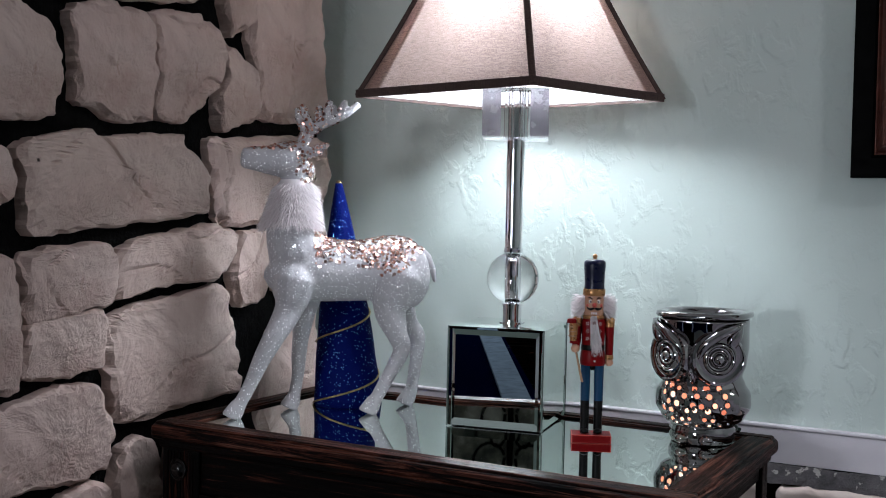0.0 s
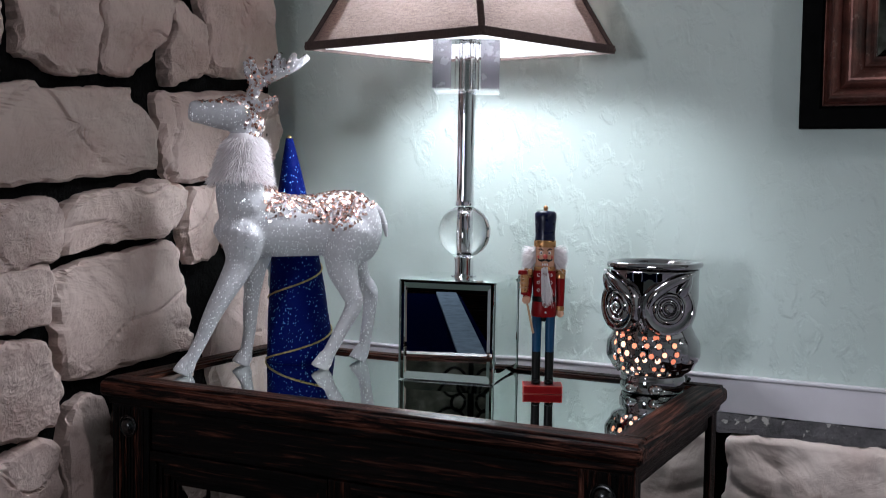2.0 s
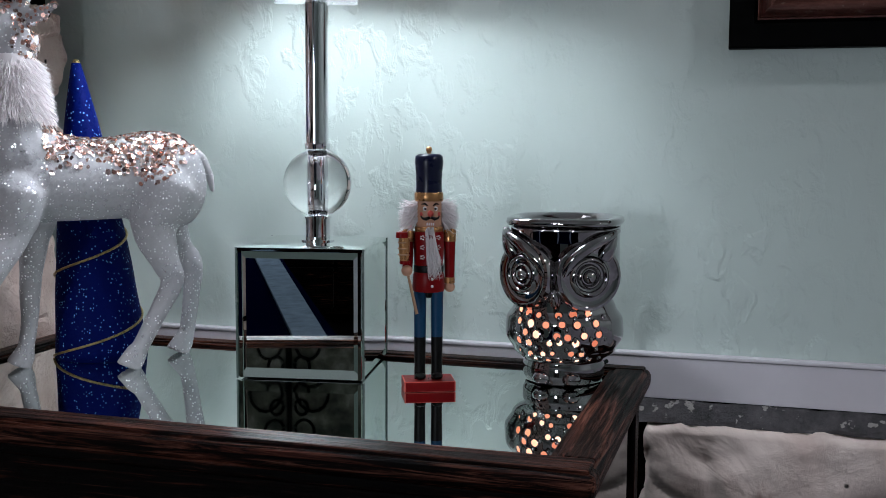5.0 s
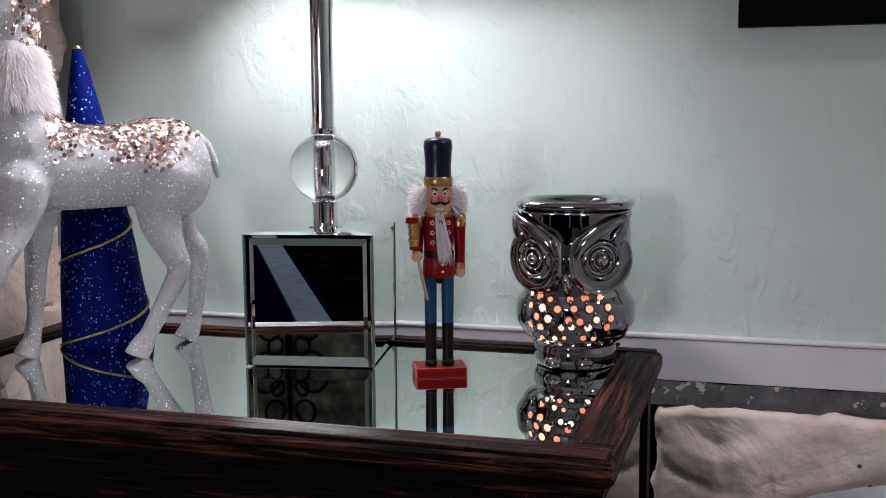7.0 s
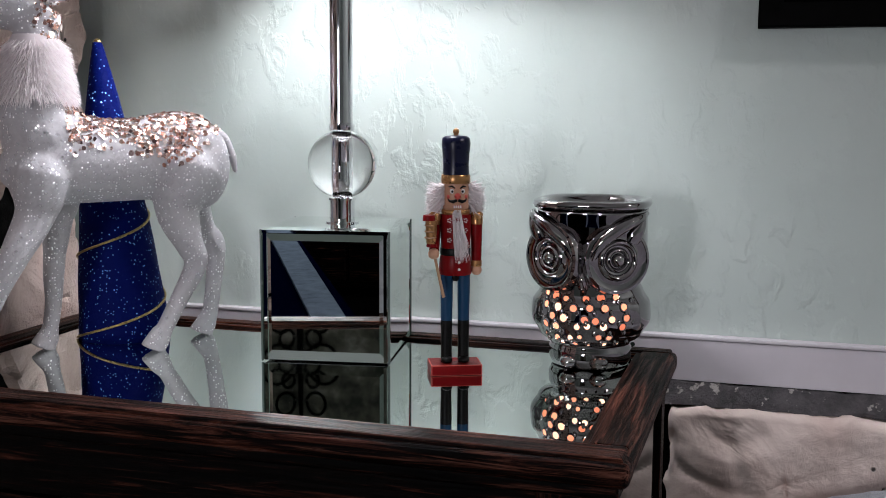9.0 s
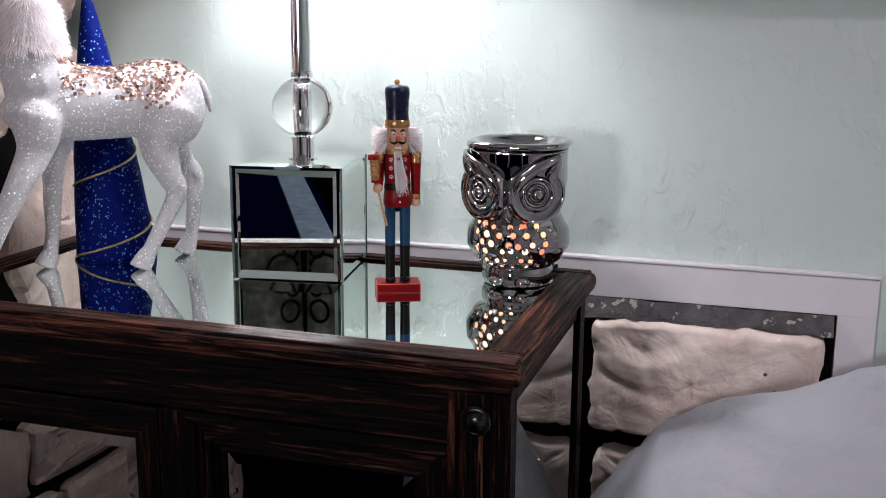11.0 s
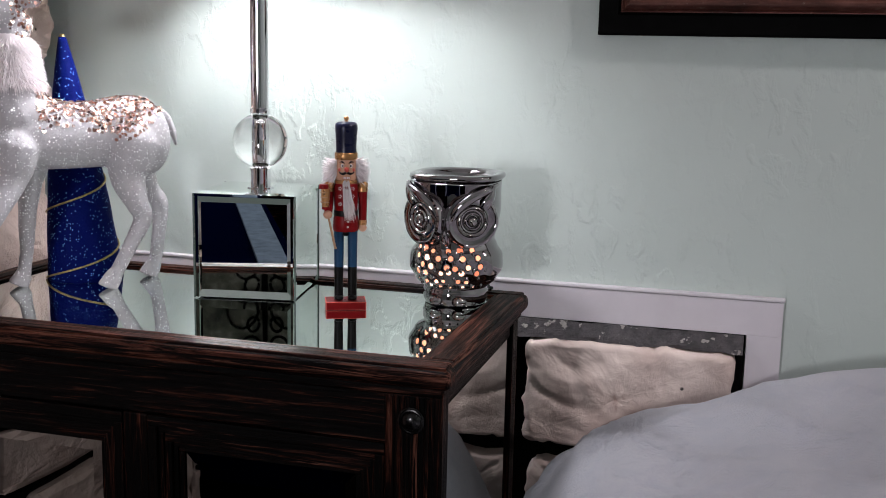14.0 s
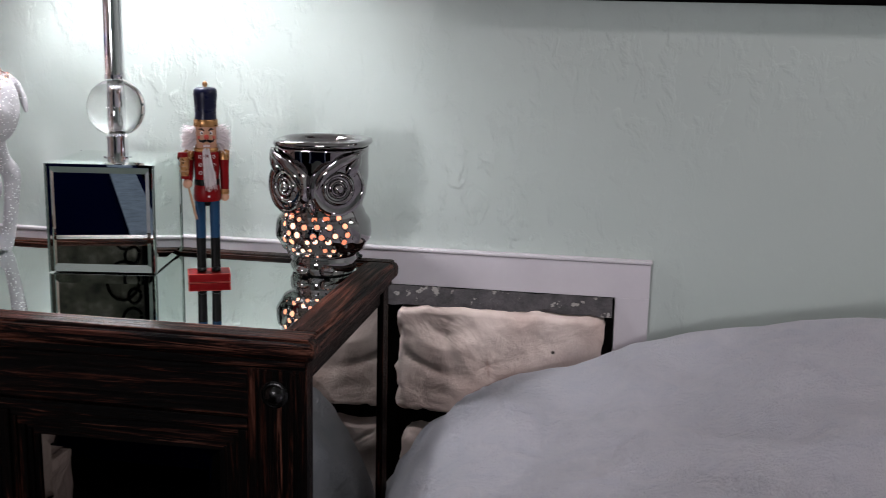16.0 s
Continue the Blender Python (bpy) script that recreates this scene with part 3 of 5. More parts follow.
def nightstand():
    t = thing("nightstand", Matrix.Identity(4), "dark distressed wooden nightstand with mirrored top and two mirrored doors", "nightstand")

    def rail(x0, x1, y0, y1, z0, z1, bevel, mat, name, label=""):
        return part(name, box(x0, x1, y0, y1, z0, z1, bevel, seg=3), mat, t, label)

    b = 0.034  # border round the mirror
    e = 0.005
    glass_z, top_z = 0.6497, 0.6545
    ya, yb = NY0 + b, NY1 - b * 0.7
    # border boards, then a thin lip down to the glass
    rail(NX0 + e, NX1 - e, NY0 + e, ya, 0.636, top_z, 0.003, M_RUB_X, "top_border")
    rail(NX0 + e, NX1 - e, yb, NY1 - e, 0.636, top_z, 0.003, M_RUB_X, "top_border")
    rail(NX0 + e, NX0 + b, ya, yb, 0.636, top_z - 0.0002, 0.003, M_RUB_Y, "top_border")
    rail(NX1 - b, NX1 - e, ya, yb, 0.636, top_z - 0.0002, 0.003, M_RUB_Y, "top_border")
    for x0, x1, y0, y1, m in ((NX0 + b, NX1 - b, ya - 0.001, ya + 0.005, M_RUB_X), (NX0 + b, NX1 - b, yb - 0.005, yb + 0.001, M_RUB_X), (NX0 + b - 0.001, NX0 + b + 0.005, ya, yb, M_RUB_Y), (NX1 - b - 0.005, NX1 - b + 0.001, ya, yb, M_RUB_Y)):
        rail(x0, x1, y0, y1, 0.640, 0.6526, 0.0018, m, "inner_lip")
    part("mirror_top", box(NX0 + b, NX1 - b, ya, yb, 0.640, glass_z), M_MIRROR, t, "mirrored glass panel set into the top")
    # rounded edge and cove below the top
    for x0, x1, y0, y1, m in ((NX0, NX1, NY0, NY0 + 0.03, M_RUB_X), (NX0, NX1, NY1 - 0.03, NY1, M_RUB_X), (NX0 + 0.0002, NX0 + 0.03, NY0 + 0.010, NY1 - 0.010, M_RUB_Y), (NX1 - 0.03, NX1 - 0.0002, NY0 + 0.010, NY1 - 0.010, M_RUB_Y)):
        part("edge_moulding", box(x0, x1, y0, y1, 0.632, 0.6515, 0.0085, seg=5), m, t)
    rail(NX0 + 0.008, NX1 - 0.008, NY0 + 0.008, NY1 - 0.003, 0.622, 0.634, 0.004, M_WOOD_X, "cove_moulding")
    fy = NY0 + 0.014
    # fluted posts with a round boss
    for x0, x1 in ((NX0 + 0.010, NX0 + 0.068), (NX1 - 0.068, NX1 - 0.010)):
        post = rail(x0, x1, fy, fy + 0.022, 0.0, 0.6225, 0.0025, M_WOOD_Z, "corner_post")
        for k in range(9):
            fx = x0 + 0.0085 + k * 0.0050
            part("flute", box(fx - 0.0015, fx + 0.0015, fy - 0.0013, fy + 0.001, 0.02, 0.619, 0.0008), M_RUB_Z, post)
        cx = (x0 + x1) / 2 - 0.0015
        boss = lathe([(0.0135, -0.001), (0.0135, 0.0020), (0.0122, 0.0028), (0.0112, 0.0018), (0.0100, 0.0020), (0.0090, 0.0036), (0.0065, 0.0058), (0.0035, 0.0068), (0.0006, 0.0070)], 28)
        part("rosette", boss, M_BOSS, post, "round black rosette", at=Matrix.Translation((cx, fy - 0.001, 0.597)) @ pose(0, 0, 0, 90, 0, 0))
        bx = x0 if x0 < 0 else x1 - 0.016
        rail(bx, bx + 0.016, NY1 - 0.042, NY1 - 0.014, 0.0, 0.6225, 0.0025, M_WOOD_Z, "back_post")
    ax0, ax1 = NX0 + 0.068, NX1 - 0.068
    rail(ax0, ax1, fy + 0.005, fy + 0.022, 0.5705, 0.6225, 0.0012, M_WOOD_X, "apron")
    rail(ax0, ax1, fy + 0.005, fy + 0.03, 0.045, 0.10, 0.002, M_WOOD_X, "bottom_rail")
    mid = (NX0 + NX1) / 2 - 0.003
    rail(mid - 0.0145, mid + 0.0145, fy + 0.002, fy + 0.022, 0.10, 0.5703, 0.002, M_WOOD_Z, "centre_stile")
    # doors: a stepped frame sloping back to a mirror pane
    for x0, x1 in ((ax0 + 0.0005, mid - 0.0150), (mid + 0.0150, ax1 - 0.0005)):
        door = part("door", box(x0 + 0.004, x1 - 0.004, fy + 0.02, fy + 0.032, 0.102, 0.568), M_WOOD_Z, t)
        for w0, w1, d in ((0.0, 0.010, 0.001), (0.010, 0.016, 0.005), (0.016, 0.024, 0.007), (0.024, 0.029, 0.011), (0.029, 0.034, 0.014)):
            a0, a1, c0, c1 = x0 + w0, x1 - w0, 0.103 + w0, 0.5698 - w0 * 1.2
            w = w1 - w0
            y0, y1 = fy + d, fy + 0.021
            part("door_moulding", box(a0, a1, y0, y1, c1 - w * 1.2, c1, 0.0012), M_WOOD_X, door)
            part("door_moulding", box(a0, a1, y0, y1, c0, c0 + w, 0.0012), M_WOOD_X, door)
            part("door_moulding", box(a0, a0 + w, y0, y1, c0 + w, c1 - w * 1.2, 0.0012), M_WOOD_Z, door)
            part("door_moulding", box(a1 - w, a1, y0, y1, c0 + w, c1 - w * 1.2, 0.0012), M_WOOD_Z, door)
        z0, z1 = 0.103 + 0.034, 0.5698 - 0.0408
        p = bevel_pane(x1 - x0 - 0.068, z1 - z0, 0.012, 0.0010)
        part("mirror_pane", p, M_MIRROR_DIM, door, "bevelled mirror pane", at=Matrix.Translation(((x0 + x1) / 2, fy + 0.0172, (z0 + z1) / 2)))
    # mirrored side panels between the posts
    for x in (NX0 + 0.014, NX1 - 0.020):
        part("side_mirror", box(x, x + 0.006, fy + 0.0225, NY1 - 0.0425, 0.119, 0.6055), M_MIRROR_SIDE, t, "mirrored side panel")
    # low shelf between the posts
    rail(NX0 + 0.016, NX1 - 0.016, fy + 0.05, NY1 - 0.015, 0.10, 0.118, 0.002, M_WOOD_X, "lower_shelf")
    for x in (NX0 + 0.014, NX1 - 0.030):
        rail(x, x + 0.016, fy + 0.022, NY1 - 0.042, 0.606, 0.6222, 0.001, M_WOOD_Y, "side_rail")
    return t


def bevel_pane(w, h, rim, rise):
    """A glass pane facing -y, centred, with a sloping rim."""
    bm = bmesh.new()
    rings = []
    for inset, y in ((0, 0.003), (0, 0), (rim, -rise)):
        rings.append([bm.verts.new((sx * (w / 2 - inset), y, sz * (h / 2 - inset))) for sx, sz in ((-1, -1), (1, -1), (1, 1), (-1, 1))])
    for lo, hi in zip(rings, rings[1:]):
        for k in range(4):
            bm.faces.new((lo[k], lo[(k + 1) % 4], hi[(k + 1) % 4], hi[k]))
    bm.faces.new(rings[-1])
    bm.faces.new(rings[0][::-1])
    return bm


nightstand()

# ---------------------------------------------------------------- table lamp
SHADE = ((-55, 0.168), (25.2, 0.196), (125, 0.150), (205.2, 0.196))


def shade_corner(k, z):
    """A corner of the shade at height z: concave sides that narrow upwards."""
    f = (z - 1.066) / 0.24
    a, r = SHADE[k % 4]
    r *= 1 - 0.78 * f + 0.10 * f * f
    return Vector((-0.0135 + r * math.cos(radians(a)), 0.0035 + r * math.sin(radians(a)), z))


def table_lamp():
    t = thing("table_lamp", Matrix.Translation((0.006, 1.3745, TOP)) @ pose(0, 0, 0, 0, 0, 9.4), "lit chrome and crystal lamp with brown shade on mirrored cube", "lamp")
    half = 0.0625
    body = part("base_cube", box(-half + 0.004, half - 0.004, -half + 0.004, half - 0.004, 0.001, 0.1255), M_EDGE, t, "mirrored cube base with bevelled panes", at=Matrix.Translation((-0.0032, 0.000, 0)))
    for turn in (0, 90, 180, 270):
        part("mirror_pane", bevel_pane(2 * half - 0.002, 0.124, 0.0095, 0.0022), M_MIRROR, body, at=pose(0, 0, 0, 0, 0, turn) @ Matrix.Translation((0, -half + 0.0035, 0.0635)))
    part("mirror_pane", bevel_pane(2 * half - 0.002, 2 * half - 0.002, 0.0095, 0.0018), M_MIRROR, body, at=Matrix.Translation((0, 0, 0.1260)) @ pose(0, 0, 0, -90, 0, 0))
    for sx in (-1, 1):
        for sy in (-1, 1):
            part("cube_edge", box(sx * (half - 0.0012) - 0.0009, sx * (half - 0.0012) + 0.0009, sy * (half - 0.0012) - 0.0009, sy * (half - 0.0012) + 0.0009, 0.0005, 0.1262, 0.0003), M_GLASSEDGE, body)
    part("foot", lathe([(0.0165, 0.1275), (0.0165, 0.1290), (0.0122, 0.1292), (0.0122, 0.150), (0.0135, 0.1502), (0.0135, 0.1520), (0.010, 0.1525)], 40), M_CHROME, t, "polished chrome foot")
    sphere = bmesh.new()
    prof = [(0.0335 * math.cos(a), 0.1850 + 0.0335 * math.sin(a)) for a in (math.asin(-1) + math.radians(16) + k * math.radians(148) / 28 for k in range(29))]
    lathe(prof, 56, sphere)
    part("crystal_ball", sphere, M_GLASS, t, "clear crystal ball")
    core = lathe([(0.0072, 0.1550), (0.0072, 0.2155)], 28)
    part("core_rod", core, M_CHROME, t)
    part("collar", lathe([(0.0118, 0.2178), (0.0125, 0.2190), (0.0125, 0.2240), (0.0105, 0.2250)], 40), M_CHROME, t)
    part("stem", lathe([(0.0112, 0.222), (0.0112, 0.362)], 48), M_CHROME, t, "tall polished chrome tube")
    # glass block under the shade, a square prism
    s = 0.0415
    block = box(-s, s, -s, s, 0.3625, 0.425, 0.0012)
    part("crystal_block", block, M_GLASS, t, "square clear crystal block", at=pose(0, 0, 0, 0, 0, 14))
    # added plates: the grey facet reflections are put in as colour
    for sx in (-1, 1):
        part("block_plate", box(sx * 0.0295 - 0.0112, sx * 0.0295 + 0.0112, -0.0362, -0.0340, 0.3645, 0.4235), M_PLATE, t, "grey plate standing in for the facet's reflection", at=pose(0, 0, 0, 0, 0, 14))
    for k in range(5):
        a = radians(18 - 90 + (k - 2) * 32)
        part("block_flute", lathe([(0.0042, 0.364), (0.0042, 0.424)], 6, at=(0.0125 * math.cos(a), 0.0125 * math.sin(a), 0)), M_GLASS, t)
    part("block_rod", lathe([(0.0075, 0.3622), (0.0075, 0.4255)], 24), M_CHROME, t)
    part("socket", lathe([(0.008, 0.4255), (0.014, 0.428), (0.014, 0.487), (0.010, 0.492)], 24), M_CHROME, t)
    part("bulb", lathe([(0.010, 0.4925), (0.012, 0.502), (0.022, 0.518), (0.0285, 0.535), (0.027, 0.550), (0.016, 0.565), (0.003, 0.570)], 24), M_BULB, t, "glowing white bulb")
    # harp over the bulb
    harp = curve_points([(0.014, 0, 0.45), (0.035, 0, 0.50), (0.036, 0, 0.56), (0.012, 0, 0.625), (0, 0, 0.632), (-0.012, 0, 0.625), (-0.036, 0, 0.56), (-0.035, 0, 0.50), (-0.014, 0, 0.45)], 5)
    part("harp", tube(harp, 0.0015, 6), M_CHROME, t)
    inv = pose(0, 0, 0, 0, 0, -9.4)
    top, n = 1.306, 10
    for name, m, push, mat, label in (("shade", 0.0, 1.0, M_SHADE, "brown woven fabric lampshade with concave sides"), ("shade_lining", 0.0, 0.990, M_LINING, "white inner lining")):
        bm = bmesh.new()
        for k in range(4):
            rows = []
            for j in range(n + 1):
                zz = 1.066 + (top - 1.066) * j / n
                a, b = shade_corner(k, zz), shade_corner(k + 1, zz)
                row = []
                for i in range(9):
                    p = a.lerp(b, i / 8)
                    bow = 1 - 0.012 * math.sin(math.pi * i / 8)
                    row.append(bm.verts.new(inv @ Vector((p.x * push * bow, p.y * push * bow, zz - TOP))))
                rows.append(row)
            for j in range(n):
                for i in range(8):
                    bm.faces.new((rows[j][i], rows[j][i + 1], rows[j + 1][i + 1], rows[j + 1][i])).smooth = True
        bmesh.ops.remove_doubles(bm, verts=bm.verts[:], dist=0.00005)
        part(name, bm, mat, t, label)
    # doubled cloth along the two side seams
    for k, side in ((0, 1), (1, 0), (2, 1), (3, 0)):
        bm, rows = bmesh.new(), []
        for j in range(n + 1):
            zz = 1.070 + (top - 1.074) * j / n
            a, b = shade_corner(k, zz), shade_corner(k + 1, zz)
            row = []
            for i in range(4):
                f = (1 - 0.035 * i) if side else 0.035 * i
                p = a.lerp(b, f)
                bow = 1 - 0.012 * math.sin(math.pi * f)
                row.append(bm.verts.new(inv @ Vector((p.x * 0.995 * bow, p.y * 0.995 * bow, zz - TOP))))
            rows.append(row)
        for j in range(n):
            for i in range(3):
                bm.faces.new((rows[j][i], rows[j][i + 1], rows[j + 1][i + 1], rows[j + 1][i])).smooth = True
        part("seam_fold", bm, M_SHADE, t, "doubled cloth along the seam")
    for k in range(4):
        line = [shade_corner(k, 1.066 + 0.24 * j / 12) for j in range(13)]
        part("corner_binding", tube([inv @ Vector((p.x * 1.003, p.y * 1.003, p.z - TOP)) for p in line], 0.0042, 8, flat=0.55), M_BAND, t, "dark brown binding")
        for zz, nm in ((1.066, "bottom_binding"), (1.306, "top_binding")):
            a, b = shade_corner(k, zz), shade_corner(k + 1, zz)
            bm = bmesh.new()
            rings = []
            for i in range(9):
                p = a.lerp(b, i / 8)
                bow = 1 - 0.012 * math.sin(math.pi * i / 8)
                ring = []
                for out, dz in ((1.012, -0.002), (1.012, 0.0085), (0.998, 0.0085), (0.985, 0.0085), (0.985, -0.002)):
                    ring.append(bm.verts.new(inv @ Vector((p.x * bow * out, p.y * bow * out, zz - TOP + dz))))
                rings.append(ring)
            for lo, hi in zip(rings, rings[1:]):
                for q in range(5):
                    bm.faces.new((lo[q], lo[(q + 1) % 5], hi[(q + 1) % 5], hi[q]))
            bm.faces.new(rings[0][::-1])
            bm.faces.new(rings[-1])
            part(nm, bm, M_BAND, t, "dark brown binding")
    # spider that carries the shade on the harp
    for k in (0, 1):
        a, b = shade_corner(k, 1.290), shade_corner(k + 2, 1.290)
        part("shade_spider", tube([inv @ Vector((a.x * 0.97, a.y * 0.97, 0.640)), inv @ Vector((0, 0, 0.634 + 0.003 * k)), inv @ Vector((b.x * 0.97, b.y * 0.97, 0.640))], 0.0014, 6), M_CHROME, t)
    part("finial", lathe([(0.004, 0.632), (0.005, 0.646), (0.008, 0.652), (0.004, 0.662), (0.001, 0.667)], 16), M_CHROME, t)
    return t


table_lamp()

# ---------------------------------------------------------------- reindeer figurine


def blades(bm, base, tip, width, mat):
    """One tapered hair or tuft blade."""
    d = (tip - base)
    side = d.cross(Vector((rnd.uniform(-1, 1), rnd.uniform(-1, 1), rnd.uniform(-1, 1)))).normalized() * width
    mid = base + d * 0.55 + Vector((0, 0, -0.06 * d.length))
    a, b, c, e, f = (bm.verts.new(p) for p in (base - side, base + side, mid + side * 0.8, mid - side * 0.8, tip))
    bm.faces.new((a, b, c, e)).material_index = mat
    bm.faces.new((e, c, f)).material_index = mat


def reindeer():
    rough = bmesh.new()
    # body runs along +x from chest to rump; near side is -y
    tube(curve_points([(0.036, 0, 0.206), (0.048, 0, 0.194), (0.080, 0, 0.190), (0.125, 0, 0.187), (0.170, 0, 0.190), (0.205, 0, 0.196), (0.226, 0, 0.196)], 4),
         [0.022, 0.029, 0.034, 0.038, 0.0415, 0.0445, 0.0445, 0.0445, 0.044, 0.043, 0.042, 0.041, 0.0405, 0.0405, 0.041, 0.042, 0.043, 0.0430, 0.042, 0.0405, 0.038, 0.034, 0.029, 0.023, 0.014], 18, rough, flat=0.80)
    ball((0.193, 0, 0.196), 0.038, rough, seg=18, scale=(1, 0.88, 1))
    ball((0.058, 0, 0.192), 0.036, rough, seg=18, scale=(0.95, 0.92, 1.10))
    # neck and head
    tube(curve_points([(0.062, 0, 0.205), (0.050, 0, 0.240), (0.050, 0, 0.275), (0.056, 0, 0.305), (0.062, 0, 0.330)], 4),
         [0.040, 0.040, 0.038, 0.036, 0.034, 0.031, 0.028, 0.025, 0.023, 0.0215, 0.021, 0.0205, 0.020, 0.020, 0.020, 0.0195, 0.017], 14, rough, flat=0.9)
    tube(curve_points([(0.068, 0, 0.336), (0.045, 0, 0.332), (0.020, 0, 0.330), (-0.004, 0, 0.332), (-0.017, 0, 0.333)], 4),
         [0.012, 0.018, 0.0215, 0.0235, 0.0238, 0.0235, 0.0225, 0.0208, 0.019, 0.0175, 0.0163, 0.0155, 0.015, 0.0145, 0.0142, 0.0135, 0.010], 14, rough, flat=0.8)
    # legs: shoulder to hoof, near pair then far pair
    w = 0.028
    for y, pts, rad in (
        (-w, [(0.058, 0.205), (0.052, 0.175), (0.046, 0.140), (0.026, 0.105), (0.010, 0.075), (-0.003, 0.045), (-0.016, 0.020), (-0.022, 0.008)], (0.014, 0.029, 0.022, 0.0165, 0.0135, 0.0105, 0.0098, 0.0125)),
        (w, [(0.081, 0.205), (0.075, 0.165), (0.071, 0.130), (0.069, 0.095), (0.067, 0.070), (0.066, 0.045), (0.062, 0.020), (0.060, 0.008)], (0.014, 0.026, 0.018, 0.0130, 0.0120, 0.0098, 0.0096, 0.012)),
        (-w, [(0.198, 0.205), (0.192, 0.180), (0.180, 0.140), (0.188, 0.105), (0.195, 0.085), (0.180, 0.055), (0.162, 0.022), (0.155, 0.008)], (0.014, 0.035, 0.027, 0.0165, 0.0135, 0.0110, 0.0100, 0.0128)),
        (w, [(0.212, 0.205), (0.206, 0.175), (0.206, 0.140), (0.220, 0.112), (0.232, 0.095), (0.230, 0.060), (0.225, 0.025), (0.220, 0.008)], (0.014, 0.030, 0.022, 0.0145, 0.0130, 0.0105, 0.0098, 0.0122))):
        line = curve_points([(x, y * (1.0 if z < 0.13 else 0.66 if z < 0.19 else 0.25), z) for x, z in pts], 4)
        rr = []
        for i in range(len(line)):
            f = i / 4
            k = min(int(f), len(rad) - 2)
            rr.append((rad[k] + (rad[k + 1] - rad[k]) * (f - k)) * (0.96 if k < 2 else 0.87))
        tube(line, rr, 12, rough)
        hx, hz = pts[-1]
        tube([(hx + 0.003, y, 0.020), (hx - 0.002, y, 0.010), (hx - 0.006, y, 0.0012)], [0.0088, 0.0112, 0.0136], 12, rough, flat=0.85)
    # shoulder and haunch muscle
    for s in (-1, 1):
        ball((0.052, s * 0.018, 0.170), 0.028, rough, scale=(0.9, 0.7, 1.3))
        ball((0.202, s * 0.020, 0.182), 0.036, rough, scale=(0.9, 0.6, 1.25))
    # tail and ears
    tube([(0.224, 0, 0.218), (0.236, 0, 0.208), (0.243, 0, 0.190), (0.247, 0, 0.172)], [0.005, 0.0052, 0.0052, 0.003], 8, rough)
    for s in (-1, 1):
        tube([(0.066, s * 0.010, 0.340), (0.078, s * 0.026, 0.343), (0.090, s * 0.038, 0.352)], [0.006, 0.0085, 0.003], 8, rough, flat=0.5)
    # antlers: a swept beam with tines
    for s in (-1, 1):
        beam = curve_points([(0.060, s * 0.008, 0.345), (0.070, s * 0.020, 0.368), (0.090, s * 0.030, 0.380), (0.112, s * 0.033, 0.391), (0.131, s * 0.028, 0.406)], 4)
        tube(beam, [0.0072 - 0.00012 * i for i in range(len(beam))], 8, rough)
        for bx, bz, tx, tz, ty in ((0.070, 0.370, 0.058, 0.402, 0.022), (0.088, 0.379, 0.092, 0.408, 0.036), (0.108, 0.390, 0.112, 0.409, 0.036)):
            tube([(bx, s * 0.027, bz), ((bx + tx) / 2 - 0.002, s * (0.027 + ty) / 2, (bz + tz) / 2), (tx, s * ty, tz)], [0.0056, 0.0056, 0.0042], 7, rough)
    me = bpy.data.meshes.new("reindeer_figurine")
    rough.to_mesh(me)
    rough.free()
    tmp = new("reindeer_figurine", me)
    mod = tmp.modifiers.new("skin", "REMESH")
    mod.mode, mod.voxel_size, mod.use_smooth_shade = "VOXEL", 0.0021, True
    sm = tmp.modifiers.new("soft", "SMOOTH")
    sm.factor, sm.iterations = 0.5, 12
    solid = bpy.data.meshes.new_from_object(tmp.evaluated_get(bpy.context.evaluated_depsgraph_get()))
    bpy.data.objects.remove(tmp)
    bm = bmesh.new()
    bm.from_mesh(solid)
    bpy.data.meshes.remove(solid)
    bm.normal_update()
    skin = [(v.co.copy(), v.normal.copy()) for v in bm.verts]
    for f in bm.faces:
        f.smooth, f.material_index = True, 0
    # sequins over the back, neck, brow and antlers
    g = random.Random(11)
    flakes = []
    for p, nrm in skin:
        want = 0.0
        low = 0.212 + 0.012 * math.sin(p.x * 60) - 0.026 * math.exp(-((p.x - 0.145) / 0.035) ** 2)
        if 0.075 < p.x < 0.236 and nrm.z > -0.1 and p.z > low - 0.006:
            want = 0.34 if p.z > low + 0.006 else 0.11
        if p.x < 0.085 and p.x > 0.052 and 0.282 < p.z < 0.338 and abs(nrm.y) < 1.0 and nrm.x > -0.55:
            want = 0.17
        if p.z > 0.338 and p.x > 0.045:
            want = 0.10 if p.x < 0.105 else 0.015
        if p.x < 0.055 and p.z > 0.344:
            want = 0.22
        if want and g.random() < want:
            flakes.append((p, nrm))
    for p, nrm in flakes:
        nrm = (nrm + Vector((g.uniform(-1, 1), g.uniform(-1, 1), g.uniform(-1, 1))) * 0.45).normalized()
        a = nrm.orthogonal().normalized()
        b = nrm.cross(a)
        r = g.choice((0.0013, 0.0017, 0.0021, 0.0025))
        c = p + nrm * 0.0010
        ph = g.uniform(0, 1)
        f = bm.faces.new([bm.verts.new(c + r * (math.cos(ph + k * math.pi / 3) * a + math.sin(ph + k * math.pi / 3) * b)) for k in range(6)])
        f.material_index = 2
